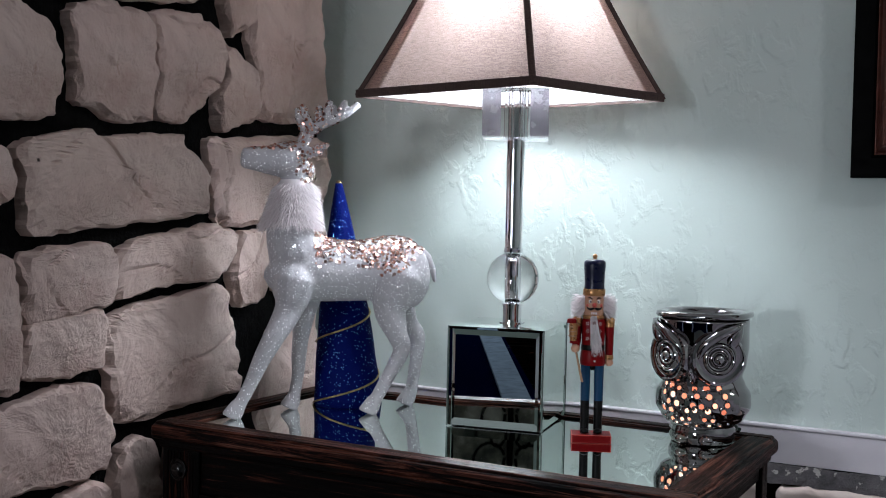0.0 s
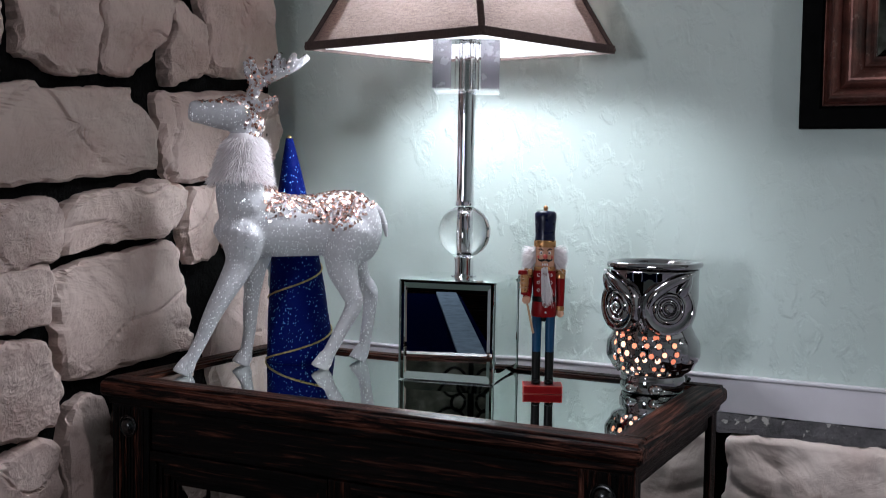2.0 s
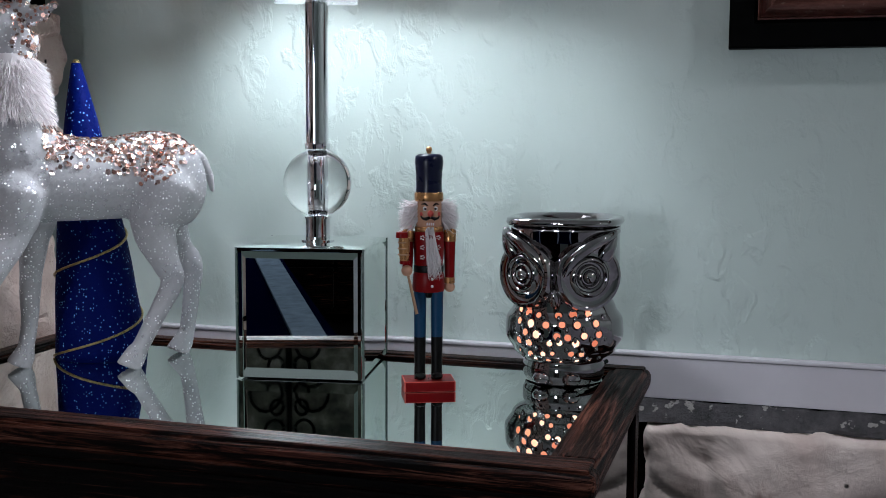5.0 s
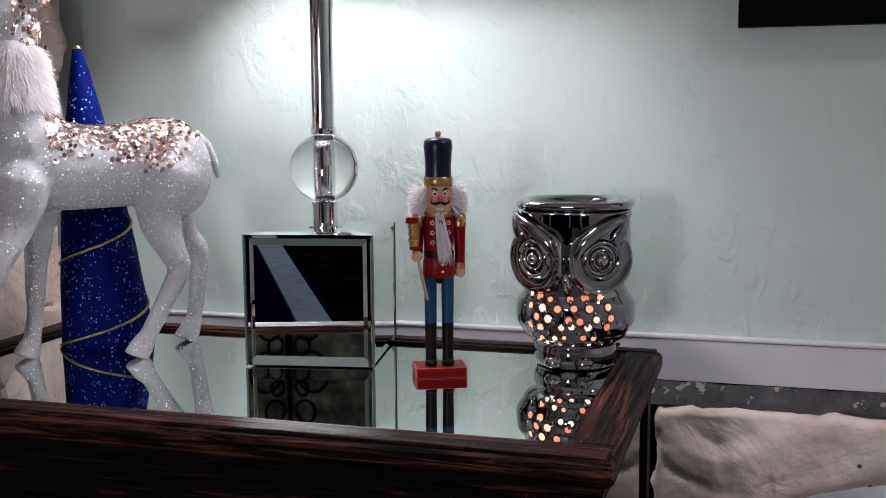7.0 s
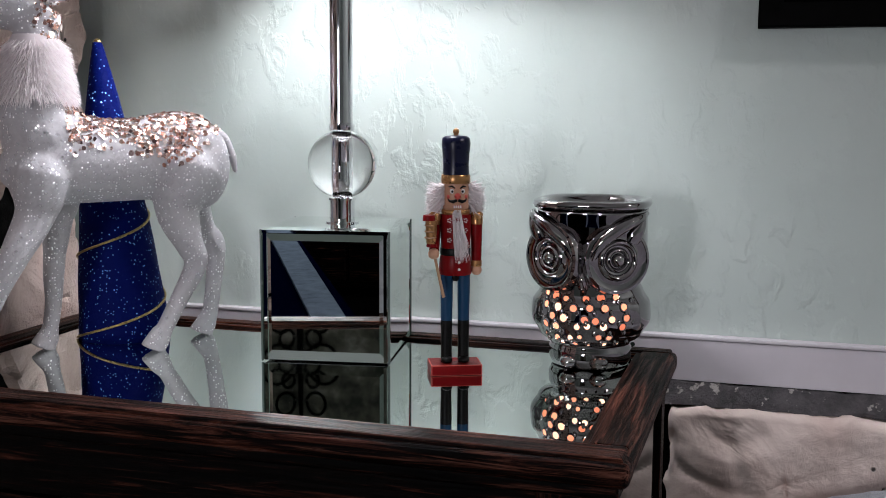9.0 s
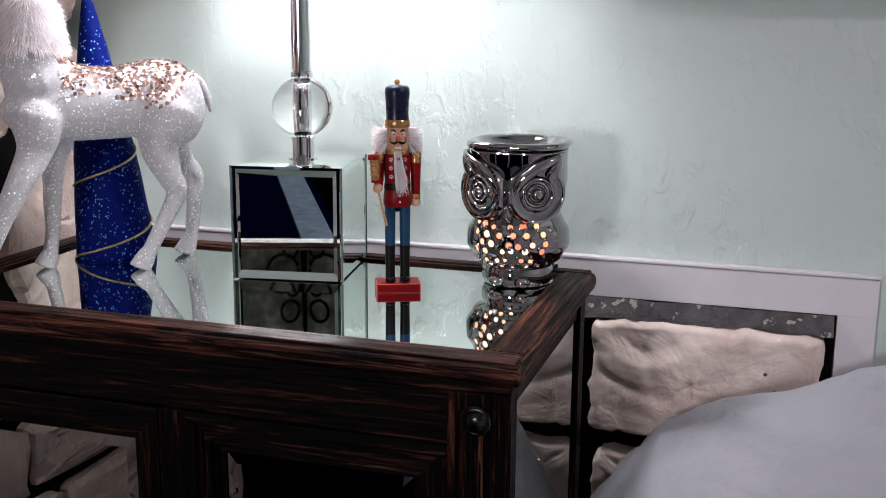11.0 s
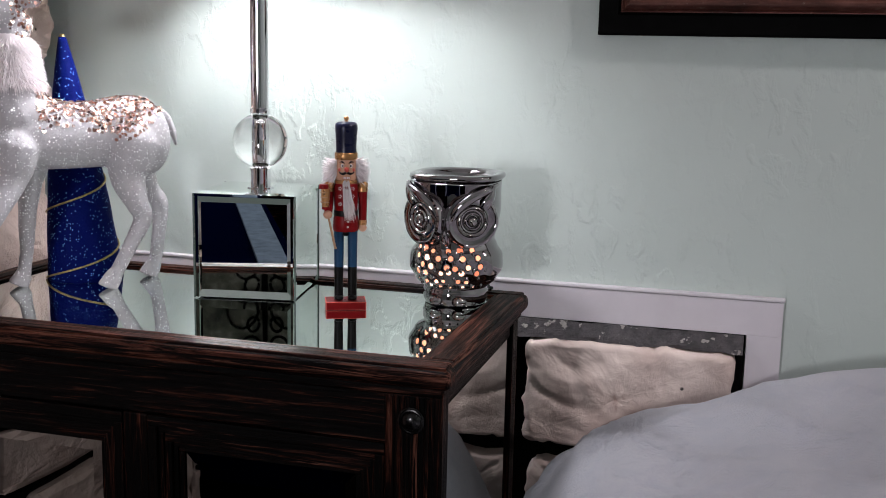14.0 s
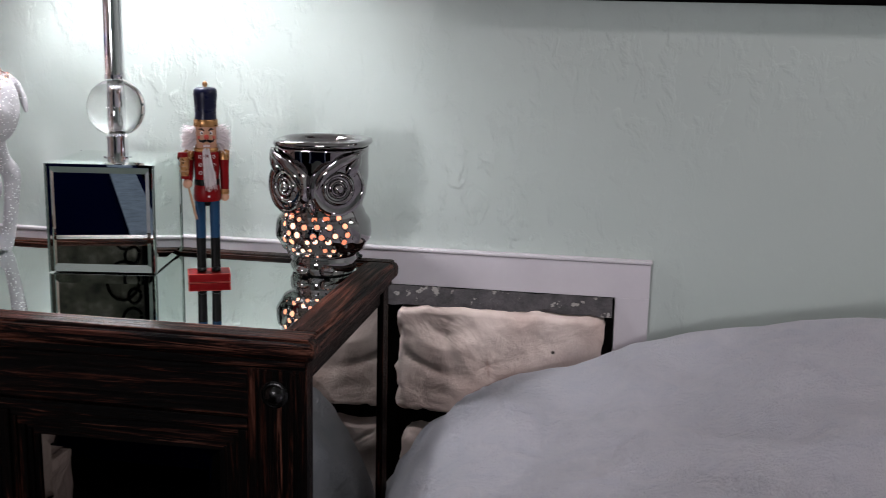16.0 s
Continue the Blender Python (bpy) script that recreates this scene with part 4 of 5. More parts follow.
    # fur collar
    for i in range(12000):
        h = g.uniform(0, 1)
        a = g.uniform(0, 2 * math.pi)
        z = 0.304 - 0.052 * h
        r = 0.019 + 0.015 * h
        cx = 0.055 - 0.006 * h
        base = Vector((cx + r * math.cos(a), r * 0.92 * math.sin(a), z))
        out = Vector((math.cos(a), math.sin(a), 0))
        tip = base + out * g.uniform(0.006, 0.015) * (1 - 0.15 * h) + Vector((0, 0, -g.uniform(0.008, 0.019))) + Vector((g.uniform(-1, 1), g.uniform(-1, 1), g.uniform(-1, 1))) * 0.0025
        blades(bm, base, tip, g.uniform(0.0003, 0.0006), 1)
    lathe([(0.018, 0.306), (0.022, 0.298), (0.029, 0.275), (0.034, 0.256), (0.030, 0.246)], 24, bm, (0.053, 0, 0), 1)
    ob = part("reindeer_figurine", bm, [M_DEER, M_FUR, M_SEQUIN], at=Matrix.Translation((-0.2945, 1.222, TOP + 0.0002)) @ pose(0, 0, 0, 0, 0, 46))
    return tagged(ob, "white glittered reindeer figurine with sequinned back and fur collar", "figurine")


reindeer()

# ---------------------------------------------------------------- blue cone tree


def cone_tree(at, tall, base, label, cone_mat, cord_mat, lean):
    t = thing("cone_tree", at, label, "decoration")
    bm = bmesh.new()
    steps = 26

    def rad(f):
        return base * (1 - 0.50 * f - 0.26 * f * f - 0.14 * f ** 3)

    rings = []
    for j in range(steps + 1):
        f = j / steps
        r = max(rad(f), 0.003)
        rings.append([bm.verts.new((lean * f + r * math.cos(a) * (1 + 0.012 * math.sin(9 * a + j)), r * math.sin(a), f * tall)) for a in (2 * math.pi * k / 40 for k in range(40))])
    for lo, hi in zip(rings, rings[1:]):
        for k in range(40):
            bm.faces.new((lo[k], lo[(k + 1) % 40], hi[(k + 1) % 40], hi[k])).smooth = True
    bm.faces.new(rings[0][::-1])
    bm.faces.new(rings[-1])
    part("cone", bm, cone_mat, t)
    pts = []
    for j in range(150):
        f = 0.004 + 0.56 * j / 149
        a = radians(212) + 2 * math.pi * f * tall / 0.085
        r = rad(f) * 1.005 + 0.0008
        pts.append((lean * f + r * math.cos(a), r * math.sin(a), f * tall))
    part("cord", tube(pts, 0.0014, 6), cord_mat, t, "thin gold cord wound round the cone")
    part("tip_bead", ball((lean, 0, tall), 0.0042, seg=10), cord_mat, t, "small gold tip")
    return t


cone_tree(Matrix.Translation((-0.238, 1.365, TOP)), 0.305, 0.0470, "royal blue glitter cone tree wound with gold cord", M_BLUE, M_GOLD, -0.022)

# ---------------------------------------------------------------- nutcracker doll


def nutcracker():
    paint = [plain("turned_wood", (0.42, 0.25, 0.14), 0.5, scale=80), plain("red_lacquer", (0.19, 0.0030, 0.0045), 0.35, scale=60, Specular_IOR_Level=0.15), plain("navy_lacquer", (0.004, 0.006, 0.028), 0.3, scale=60, Specular_IOR_Level=0.3), plain("gold_paint", (0.48, 0.25, 0.10), 0.3, 0.75, scale=90),
             plain("skin_wood", (0.55, 0.30, 0.19), 0.4, scale=50), plain("blue_trousers", (0.005, 0.045, 0.11), 0.4, scale=60, Specular_IOR_Level=0.25), plain("black_paint", (0.002, 0.002, 0.002), 0.4, scale=60, Specular_IOR_Level=0.2),
             fur(), plain("white_paint", (0.75, 0.72, 0.70), 0.5, scale=60), plain("cheek_red", (0.55, 0.08, 0.06), 0.4, scale=60), plain("bare_wood", (0.42, 0.25, 0.14), 0.5, scale=80)]
    RED, NAVY, GOLD, SKIN, BLUE, BLACK, HAIR, WHITE, CHEEK, WOOD = range(1, 11)
    bm = bmesh.new()

    def coloured(b, mat):
        for f in b.faces:
            if f.material_index == 0 and not f.tag:
                f.material_index = mat
            f.tag = True

    box(-0.0235, 0.0235, -0.016, 0.016, 0, 0.0185, 0.0012, bm)
    coloured(bm, RED)
    for s in (-1, 1):
        x = s * 0.0078
        lathe([(0.0052, 0.0185), (0.0050, 0.030), (0.0054, 0.058)], 18, bm, (x, 0, 0), BLACK)
        ball((x, -0.004, 0.0215), 0.006, bm, BLACK, 12, (0.9, 1.3, 0.55))
        lathe([(0.0053, 0.058), (0.0056, 0.080), (0.0058, 0.101)], 18, bm, (x, 0, 0), BLUE)
    ball((0, 0, 0.099), 0.0052, bm, BLACK, 12)
    lathe([(0.0142, 0.101), (0.0150, 0.104), (0.0142, 0.116), (0.0134, 0.119)], 28, bm, mat=RED)
    lathe([(0.0136, 0.119), (0.0138, 0.120), (0.0138, 0.1245), (0.0134, 0.1255)], 28, bm, mat=BLACK)
    lathe([(0.0132, 0.1255), (0.0140, 0.140), (0.0142, 0.152), (0.0132, 0.1565)], 28, bm, mat=RED)
    lathe([(0.0126, 0.1565), (0.0130, 0.1575), (0.0130, 0.160), (0.0120, 0.161)], 28, bm, mat=GOLD)
    lathe([(0.0112, 0.161), (0.0120, 0.163), (0.0122, 0.175), (0.0120, 0.185)], 28, bm, mat=SKIN)
    lathe([(0.0128, 0.1845), (0.0132, 0.1855), (0.0132, 0.1915), (0.0126, 0.1925)], 28, bm, mat=GOLD)
    lathe([(0.0120, 0.1925), (0.0116, 0.198), (0.0122, 0.212), (0.0131, 0.220), (0.0126, 0.2250), (0.0100, 0.2272), (0.0035, 0.2278)], 32, bm, mat=NAVY)
    lathe([(0.0022, 0.2278), (0.0020, 0.2290)], 12, bm, mat=GOLD)
    ball((0, 0, 0.2313), 0.0030, bm, GOLD, 12)
    # face
    ball((0, -0.0130, 0.1735), 0.0030, bm, CHEEK, 12)
    for s in (-1, 1):
        ball((s * 0.0048, -0.0110, 0.1778), 0.0021, bm, WHITE, 10, (1, 0.5, 1.1))
        ball((s * 0.0046, -0.0119, 0.1777), 0.0011, bm, BLACK, 8, (1, 0.5, 1))
        tube([(s * 0.0022, -0.0121, 0.1805), (s * 0.005, -0.0117, 0.1825), (s * 0.0078, -0.0100, 0.1818)], [0.0006, 0.0010, 0.0005], 6, bm, BLACK)
        tube([(s * 0.0005, -0.0128, 0.1700), (s * 0.004, -0.0124, 0.1685), (s * 0.0070, -0.0108, 0.1690), (s * 0.0086, -0.0094, 0.1712)], [0.0013, 0.0016, 0.0010, 0.0004], 8, bm, BLACK)
        ball((s * 0.0078, -0.0094, 0.1728), 0.0022, bm, CHEEK, 10, (0.8, 0.4, 0.9))
    box(-0.0046, 0.0046, -0.0124, -0.0112, 0.1622, 0.1656, 0.0004, bm)
    coloured(bm, CHEEK)
    for k in range(4):
        box(-0.0036 + k * 0.0019, -0.0022 + k * 0.0019, -0.0129, -0.0123, 0.1627, 0.1651, 0, bm)
    coloured(bm, WHITE)
    # jacket trim: buttons and flowers
    for z in (0.107, 0.1135):
        ball((0.0015, -0.0150, z), 0.0013, bm, WHITE, 8)
    for z in (0.1335, 0.1425, 0.1515):
        for s in (-1, 1):
            for k in range(5):
                a = 2 * math.pi * k / 5
                ball((s * 0.0072 + 0.0016 * math.cos(a), -0.0125, z + 0.0016 * math.sin(a)), 0.0007, bm, WHITE, 6)
    # arms: free arm at the doll's left, bent arm with sceptre at its right
    lathe([(0.0046, 0.113), (0.0050, 0.135), (0.0054, 0.147)], 16, bm, (0.0192, 0.0, 0), RED)
    lathe([(0.0057, 0.147), (0.0058, 0.1565), (0.0040, 0.1585)], 16, bm, (0.0192, 0.0, 0), GOLD)
    lathe([(0.0050, 0.108), (0.0051, 0.1135)], 16, bm, (0.0192, 0.0, 0), GOLD)
    ball((0.0192, -0.001, 0.1045), 0.0050, bm, SKIN, 12)
    lathe([(0.0048, 0.128), (0.0052, 0.147)], 16, bm, (-0.0192, -0.001, 0), RED)
    lathe([(0.0055, 0.147), (0.0056, 0.1565), (0.0040, 0.1585)], 16, bm, (-0.0192, -0.001, 0), GOLD)
    tube([(-0.0192, -0.002, 0.131), (-0.0205, -0.010, 0.124)], [0.0048, 0.0046], 12, bm, RED)
    ball((-0.0212, -0.0135, 0.1215), 0.0052, bm, SKIN, 12)
    for z0, z1, r0, r1, mat in ((0.128, 0.131, 0.0044, 0.0044, RED), (0.131, 0.152, 0.0042, 0.0052, GOLD), (0.152, 0.157, 0.0056, 0.0050, RED)):
        lathe([(r0, z0), ((r0 + r1) / 2 + 0.0003, (z0 + z1) / 2), (r1, z1)], 14, bm, (-0.0235 - (z0 - 0.128) * 0.1, -0.0155, 0), mat)
    for z in (0.136, 0.1415, 0.147):
        lathe([(0.0050, z), (0.0055, z + 0.0007), (0.0050, z + 0.0014)], 14, bm, (-0.0245, -0.0155, 0), WOOD)
    tube([(-0.0212, -0.0145, 0.122), (-0.0125, -0.0165, 0.082)], [0.0012, 0.0015], 8, bm, WOOD)
    # hair tufts and beard
    g = random.Random(3)
    for i in range(2600):
        s = g.choice((-1, 1))
        a = radians(g.uniform(-35, 75))
        base = Vector((s * 0.0115 * math.cos(a * 0.6), 0.010 * math.sin(a), g.uniform(0.166, 0.184)))
        tip = base + Vector((s * g.uniform(0.006, 0.018), g.uniform(-0.004, 0.010), -g.uniform(-0.004, 0.019)))
        blades(bm, base, tip, g.uniform(0.0003, 0.0006), HAIR)
    for i in range(420):
        base = Vector((g.uniform(-0.0042, 0.0030), -0.0128, g.uniform(0.150, 0.161)))
        tip = Vector((base.x * 0.9 + g.uniform(0.000, 0.009), -0.0165 - g.uniform(0, 0.003), g.uniform(0.112, 0.130)))
        blades(bm, base, tip, g.uniform(0.0003, 0.0006), HAIR)
    for v in bm.verts:
        v.co.z = v.co.z * 0.0095 / 0.0185 if v.co.z <= 0.0186 else 0.0095 + (v.co.z - 0.0185) * 0.2128 / 0.2158
    ob = part("nutcracker_doll", bm, paint, at=Matrix.Translation((0.138, 1.321, TOP)) @ pose(0, 0, 0, 0, 0, 24))
    return tagged(ob, "painted wooden nutcracker doll in red jacket on red base", "nutcracker")


nutcracker()

# ---------------------------------------------------------------- owl wax warmer


def owl_radius(a, z):
    """Outline of the pot at angle a (front is -90 degrees) and height z."""
    prof = ((0.0, 0.036), (0.008, 0.039), (0.016, 0.039), (0.021, 0.037), (0.030, 0.046), (0.045, 0.0520), (0.060, 0.0515), (0.072, 0.0465), (0.080, 0.045), (0.095, 0.049), (0.115, 0.0510), (0.135, 0.0505), (0.148, 0.0510))
    for (za, ra), (zb, rb) in zip(prof, prof[1:]):
        if z <= zb:
            f = (z - za) / (zb - za)
            r = ra + (rb - ra) * (3 * f * f - 2 * f ** 3)
            break
    else:
        r = prof[-1][1]
    sq = 2.0 + 1.6 * max(0.0, min(1.0, (z - 0.075) / 0.05))
    k = (abs(math.cos(a)) ** sq + abs(math.sin(a)) ** sq) ** (-1 / sq)
    return r * (1 + (k - 1) * 0.55)


def owl():
    t = thing("owl_wax_warmer", Matrix.Translation((0.2500, 1.398, TOP + 0.0002)), "dark chrome owl shaped wax warmer with glowing holes", "wax warmer")
    seg, bm, rings = 72, bmesh.new(), []
    for j in range(61):
        z = 0.148 * j / 60
        ring = []
        for k in range(seg):
            a = 2 * math.pi * k / seg
            r = owl_radius(a, z)
            # folded wings at both sides of the belly
            side = abs(math.cos(a))
            if 0.022 < z < 0.078 and side > 0.80:
                r += 0.0042 * min(1, (side - 0.80) / 0.06) * math.sin(math.pi * (z - 0.022) / 0.056) ** 0.7
            # hollow between the brows
            front = math.exp(-((a - 1.5 * math.pi) / 0.33) ** 2)
            if z > 0.085:
                r -= 0.0035 * front * min(1, (z - 0.085) / 0.03)
            ring.append(bm.verts.new((r * math.cos(a), r * math.sin(a), z)))
        rings.append(ring)
    for lo, hi in zip(rings, rings[1:]):
        for k in range(seg):
            bm.faces.new((lo[k], lo[(k + 1) % seg], hi[(k + 1) % seg], hi[k])).smooth = True
    bm.faces.new(rings[0][::-1])
    bm.faces.new(rings[-1])
    body = part("body", bm, M_OWL, t, "glossy dark chrome glazed owl body")
    # dish with a square rounded rim and a sunken bowl
    bm, rings = bmesh.new(), []
    for r, z, sq in ((0.047, 0.1482, 3.4), (0.0528, 0.1500, 4.2), (0.0540, 0.1525, 4.2), (0.0530, 0.1560, 4.2), (0.0495, 0.1572, 3.4), (0.0445, 0.1566, 2.1), (0.0425, 0.1540, 2.0), (0.036, 0.1475, 2.0), (0.020, 0.1440, 2.0), (0.004, 0.1432, 2.0)):
        rings.append([bm.verts.new((r * k * math.cos(a), r * k * math.sin(a), z)) for a in (2 * math.pi * i / seg for i in range(seg)) for k in [1 + ((abs(math.cos(a)) ** sq + abs(math.sin(a)) ** sq) ** (-1 / sq) - 1) * 0.75]])
    for lo, hi in zip(rings, rings[1:]):
        for k in range(seg):
            bm.faces.new((lo[k], lo[(k + 1) % seg], hi[(k + 1) % seg], hi[k])).smooth = True
    bm.faces.new(rings[0][::-1])
    bm.faces.new(rings[-1])
    part("dish", bm, M_OWL, t, "square rimmed chrome melting dish")
    # eyes: stacked rings on a domed disc, turned out to each side
    for s in (-1, 1):
        a = radians(-90 + s * 33)
        r = owl_radius(a % (2 * math.pi), 0.108)
        m = Matrix.Translation((r * math.cos(a) * 0.97, r * math.sin(a) * 0.97, 0.1055)) @ pose(0, 0, 0, 0, 0, s * 32) @ pose(0, 0, 0, 90, 0, 0)
        prof = [(0.0295, -0.006), (0.0300, 0.000), (0.0285, 0.0042), (0.0262, 0.0050), (0.0240, 0.0036), (0.0178, 0.0044), (0.0165, 0.0066), (0.0150, 0.0074), (0.0132, 0.0066), (0.0124, 0.0046), (0.0108, 0.0042), (0.0098, 0.0064), (0.0086, 0.0070), (0.0074, 0.0062), (0.0068, 0.0046), (0.0060, 0.0048), (0.0050, 0.0078), (0.0030, 0.0096), (0.0006, 0.0102)]
        part("eye", lathe(prof, 48), M_OWL, body, "large round ringed eye", at=m @ Matrix.Scale(1.08, 4))
        # brow sweeping from the beak up to the ear tuft
        pts = []
        for x, z, lift in ((0.002, 0.078, 0.004), (0.005, 0.098, 0.005), (0.013, 0.118, 0.006), (0.027, 0.133, 0.0065), (0.041, 0.142, 0.006), (0.050, 0.1455, 0.003)):
            ang = -math.pi / 2 + s * math.asin(min(0.98, x / 0.053))
            rr = owl_radius(ang % (2 * math.pi), z) + lift
            pts.append((rr * math.cos(ang), rr * math.sin(ang), z))
        line = curve_points(pts, 5)
        part("brow", tube(line, [0.0022 + 0.0036 * math.sin(math.pi * i / (len(line) - 1)) for i in range(len(line))], 12), M_OWL, body, "raised brow ridge")
        ear = tube(curve_points([(s * 0.040, -0.036, 0.122), (s * 0.047, -0.035, 0.135), (s * 0.052, -0.033, 0.147)], 4), [0.008, 0.0085, 0.0085, 0.008, 0.007, 0.006, 0.0045, 0.003, 0.0012], 10)
        part("ear_tuft", ear, M_OWL, body)
    beak = tube(curve_points([(0, -0.043, 0.097), (0, -0.051, 0.090), (0, -0.052, 0.081), (0, -0.0475, 0.074)], 4), [0.002, 0.003, 0.0042, 0.005, 0.0055, 0.0055, 0.005, 0.0045, 0.004, 0.0032, 0.0024, 0.0016, 0.0006], 10)
    part("beak", beak, M_OWL, body)
    # pierced belly: lit openings with rolled rims, in staggered rows
    rows = ((0.070, 5, 17, 0.0), (0.0605, 6, 17, 0.5), (0.051, 6, 17, 0.0), (0.0415, 6, 17, 0.5), (0.033, 5, 17, 0.0), (0.0265, 4, 17, 0.5))
    for n, (z, count, step, shift) in enumerate(rows):
        for k in range(-count // 2, count // 2 + 1):
            a = radians(-90 + (k + shift) * step + rnd.uniform(-4, 4))
            z += rnd.uniform(-0.0015, 0.0015)
            if abs((k + shift) * step) > 52:
                continue
            r = owl_radius(a % (2 * math.pi), z)
            slope = (owl_radius(a % (2 * math.pi), z + 0.002) - owl_radius(a % (2 * math.pi), z - 0.002)) / 0.004
            m = Matrix.Translation((r * math.cos(a), r * math.sin(a), z)) @ pose(0, 0, 0, 0, 0, math.degrees(a) + 90) @ pose(0, 0, 0, 90 - math.degrees(math.atan(slope)) * -1, 0, 0)
            size = (0.0031 if n < 4 else 0.0024) * rnd.uniform(0.8, 1.2)
            part("hole_rim", lathe([(size + 0.0018, -0.001), (size + 0.0014, 0.0006), (size + 0.0006, 0.0009), (size, 0.0004)], 16, caps=False), M_OWL, body, at=m)
            part("lit_hole", lathe([(size + 0.0002, -0.0006), (size, 0.0003)], 14), M_HOLE, body, "opening glowing warm from the lamp inside", at=m)
    # little feathers between the openings
    for n in range(5):
        z = 0.066 - n * 0.0095
        for k in range(-3, 4):
            a = radians(-90 + (k + 0.25 + 0.5 * (n % 2)) * 17)
            r = owl_radius(a % (2 * math.pi), z) + 0.0002
            part("feather", ball((r * math.cos(a), r * math.sin(a), z), 0.0021, seg=8, scale=(1, 1, 1.5)), M_OWL, body)
    for s in (-1, 1):
        part("toe", ball((s * 0.014, -0.036, 0.0075), 0.0075, seg=12, scale=(1.2, 1, 0.9)), M_OWL, body)
    # cord at the back
    lamp_cord = tube(curve_points([(0.036, 0.036, 0.012), (0.030, 0.055, 0.006), (0.020, 0.072, -0.01), (0.020, 0.085, -0.2)], 6), 0.0022, 8)
    part("power_cord", lamp_cord, M_EDGE, t)
    return t


owl()

# ---------------------------------------------------------------- framed wall mirror
def bronze():
    m = Nodes("aged_bronze_moulding", rough=0.28, metal=0.55)
    a = m.noise(14, 6, 0.7)
    rub = m.noise(90, 4, 0.7)
    col = m.ramp(a, (0.35, (0.05, 0.026, 0.021)), (0.55, (0.17, 0.068, 0.052)), (0.75, (0.30, 0.135, 0.105)))
    m.put("Base Color", m.mix(m.ramp(rub, (0.6, 0.0), (0.72, 0.6)), col, (0.45, 0.34, 0.28)))
    m.bump(rub, 0.4, 0.0008)
    return m.mat


def swept_frame(profile, x0, x1, z0, z1, y):
    """A mitred frame: the (inset, forward) profile carried round a rectangle."""
    bm = bmesh.new()
    loops = []
    for inset, out in profile:
        loops.append([bm.verts.new((x, y - out, z)) for x, z in ((x0 + inset, z0 + inset), (x1 - inset, z0 + inset), (x1 - inset, z1 - inset), (x0 + inset, z1 - inset))])
    for lo, hi in zip(loops, loops[1:]):
        for k in range(4):
            bm.faces.new((lo[k], lo[(k + 1) % 4], hi[(k + 1) % 4], hi[k]))
    return bm


def wall_mirror():
    t = thing("wall_mirror", Matrix.Translation((0.0, 1.5495, 0.0)), "large mirror in black and aged bronze frame hanging on green wall", "mirror")
    x0, x1, z0, z1 = 0.389, 1.489, 0.971, 1.871
    part("outer_frame", swept_frame([(0.0, 0.0), (0.0, 0.018), (0.002, 0.020), (0.024, 0.020), (0.0272, 0.018), (0.0272, 0.0)], x0, x1, z0, z1, 0), M_BLACKFRAME, t, "flat black outer frame")
    b = bronze()
    prof = [(0.0275, 0.010), (0.0275, 0.021), (0.029, 0.022), (0.0305, 0.019), (0.032, 0.021)]
    prof += [(0.032 + 0.016 * k / 8, 0.021 + 0.012 * math.sin(math.pi * k / 8)) for k in range(1, 8)]
    prof += [(0.048, 0.020)] + [(0.048 + 0.024 * k / 10, 0.020 + 0.011 * math.sin(math.pi * k / 10) - 0.006 * k / 10) for k in range(1, 10)]
    prof += [(0.073, 0.0135), (0.075, 0.016), (0.077, 0.0135), (0.080, 0.0105), (0.084, 0.0125), (0.0865, 0.010), (0.0865, 0.004)]
    part("inner_moulding", swept_frame(prof, x0, x1, z0, z1, 0), b, t, "aged bronze moulding with rubbed highlights")
    part("mirror_glass", bevel_pane(x1 - x0 - 0.172, z1 - z0 - 0.172, 0.02, 0.002), M_MIRROR, t, at=Matrix.Translation(((x0 + x1) / 2, -0.006, (z0 + z1) / 2)))
    return t


wall_mirror()

# ---------------------------------------------------------------- bed
BED_PROFILE = ((0.336, 0.02), (0.333, 0.20), (0.334, 0.30), (0.338, 0.352), (0.352, 0.392), (0.371, 0.427), (0.398, 0.466), (0.434, 0.494), (0.470, 0.511), (0.538, 0.532), (0.592, 0.556), (0.640, 0.576), (0.740, 0.598), (0.905, 0.618), (1.2, 0.622), (1.6, 0.612), (1.85, 0.56), (1.93, 0.48), (1.96, 0.30), (1.965, 0.02))


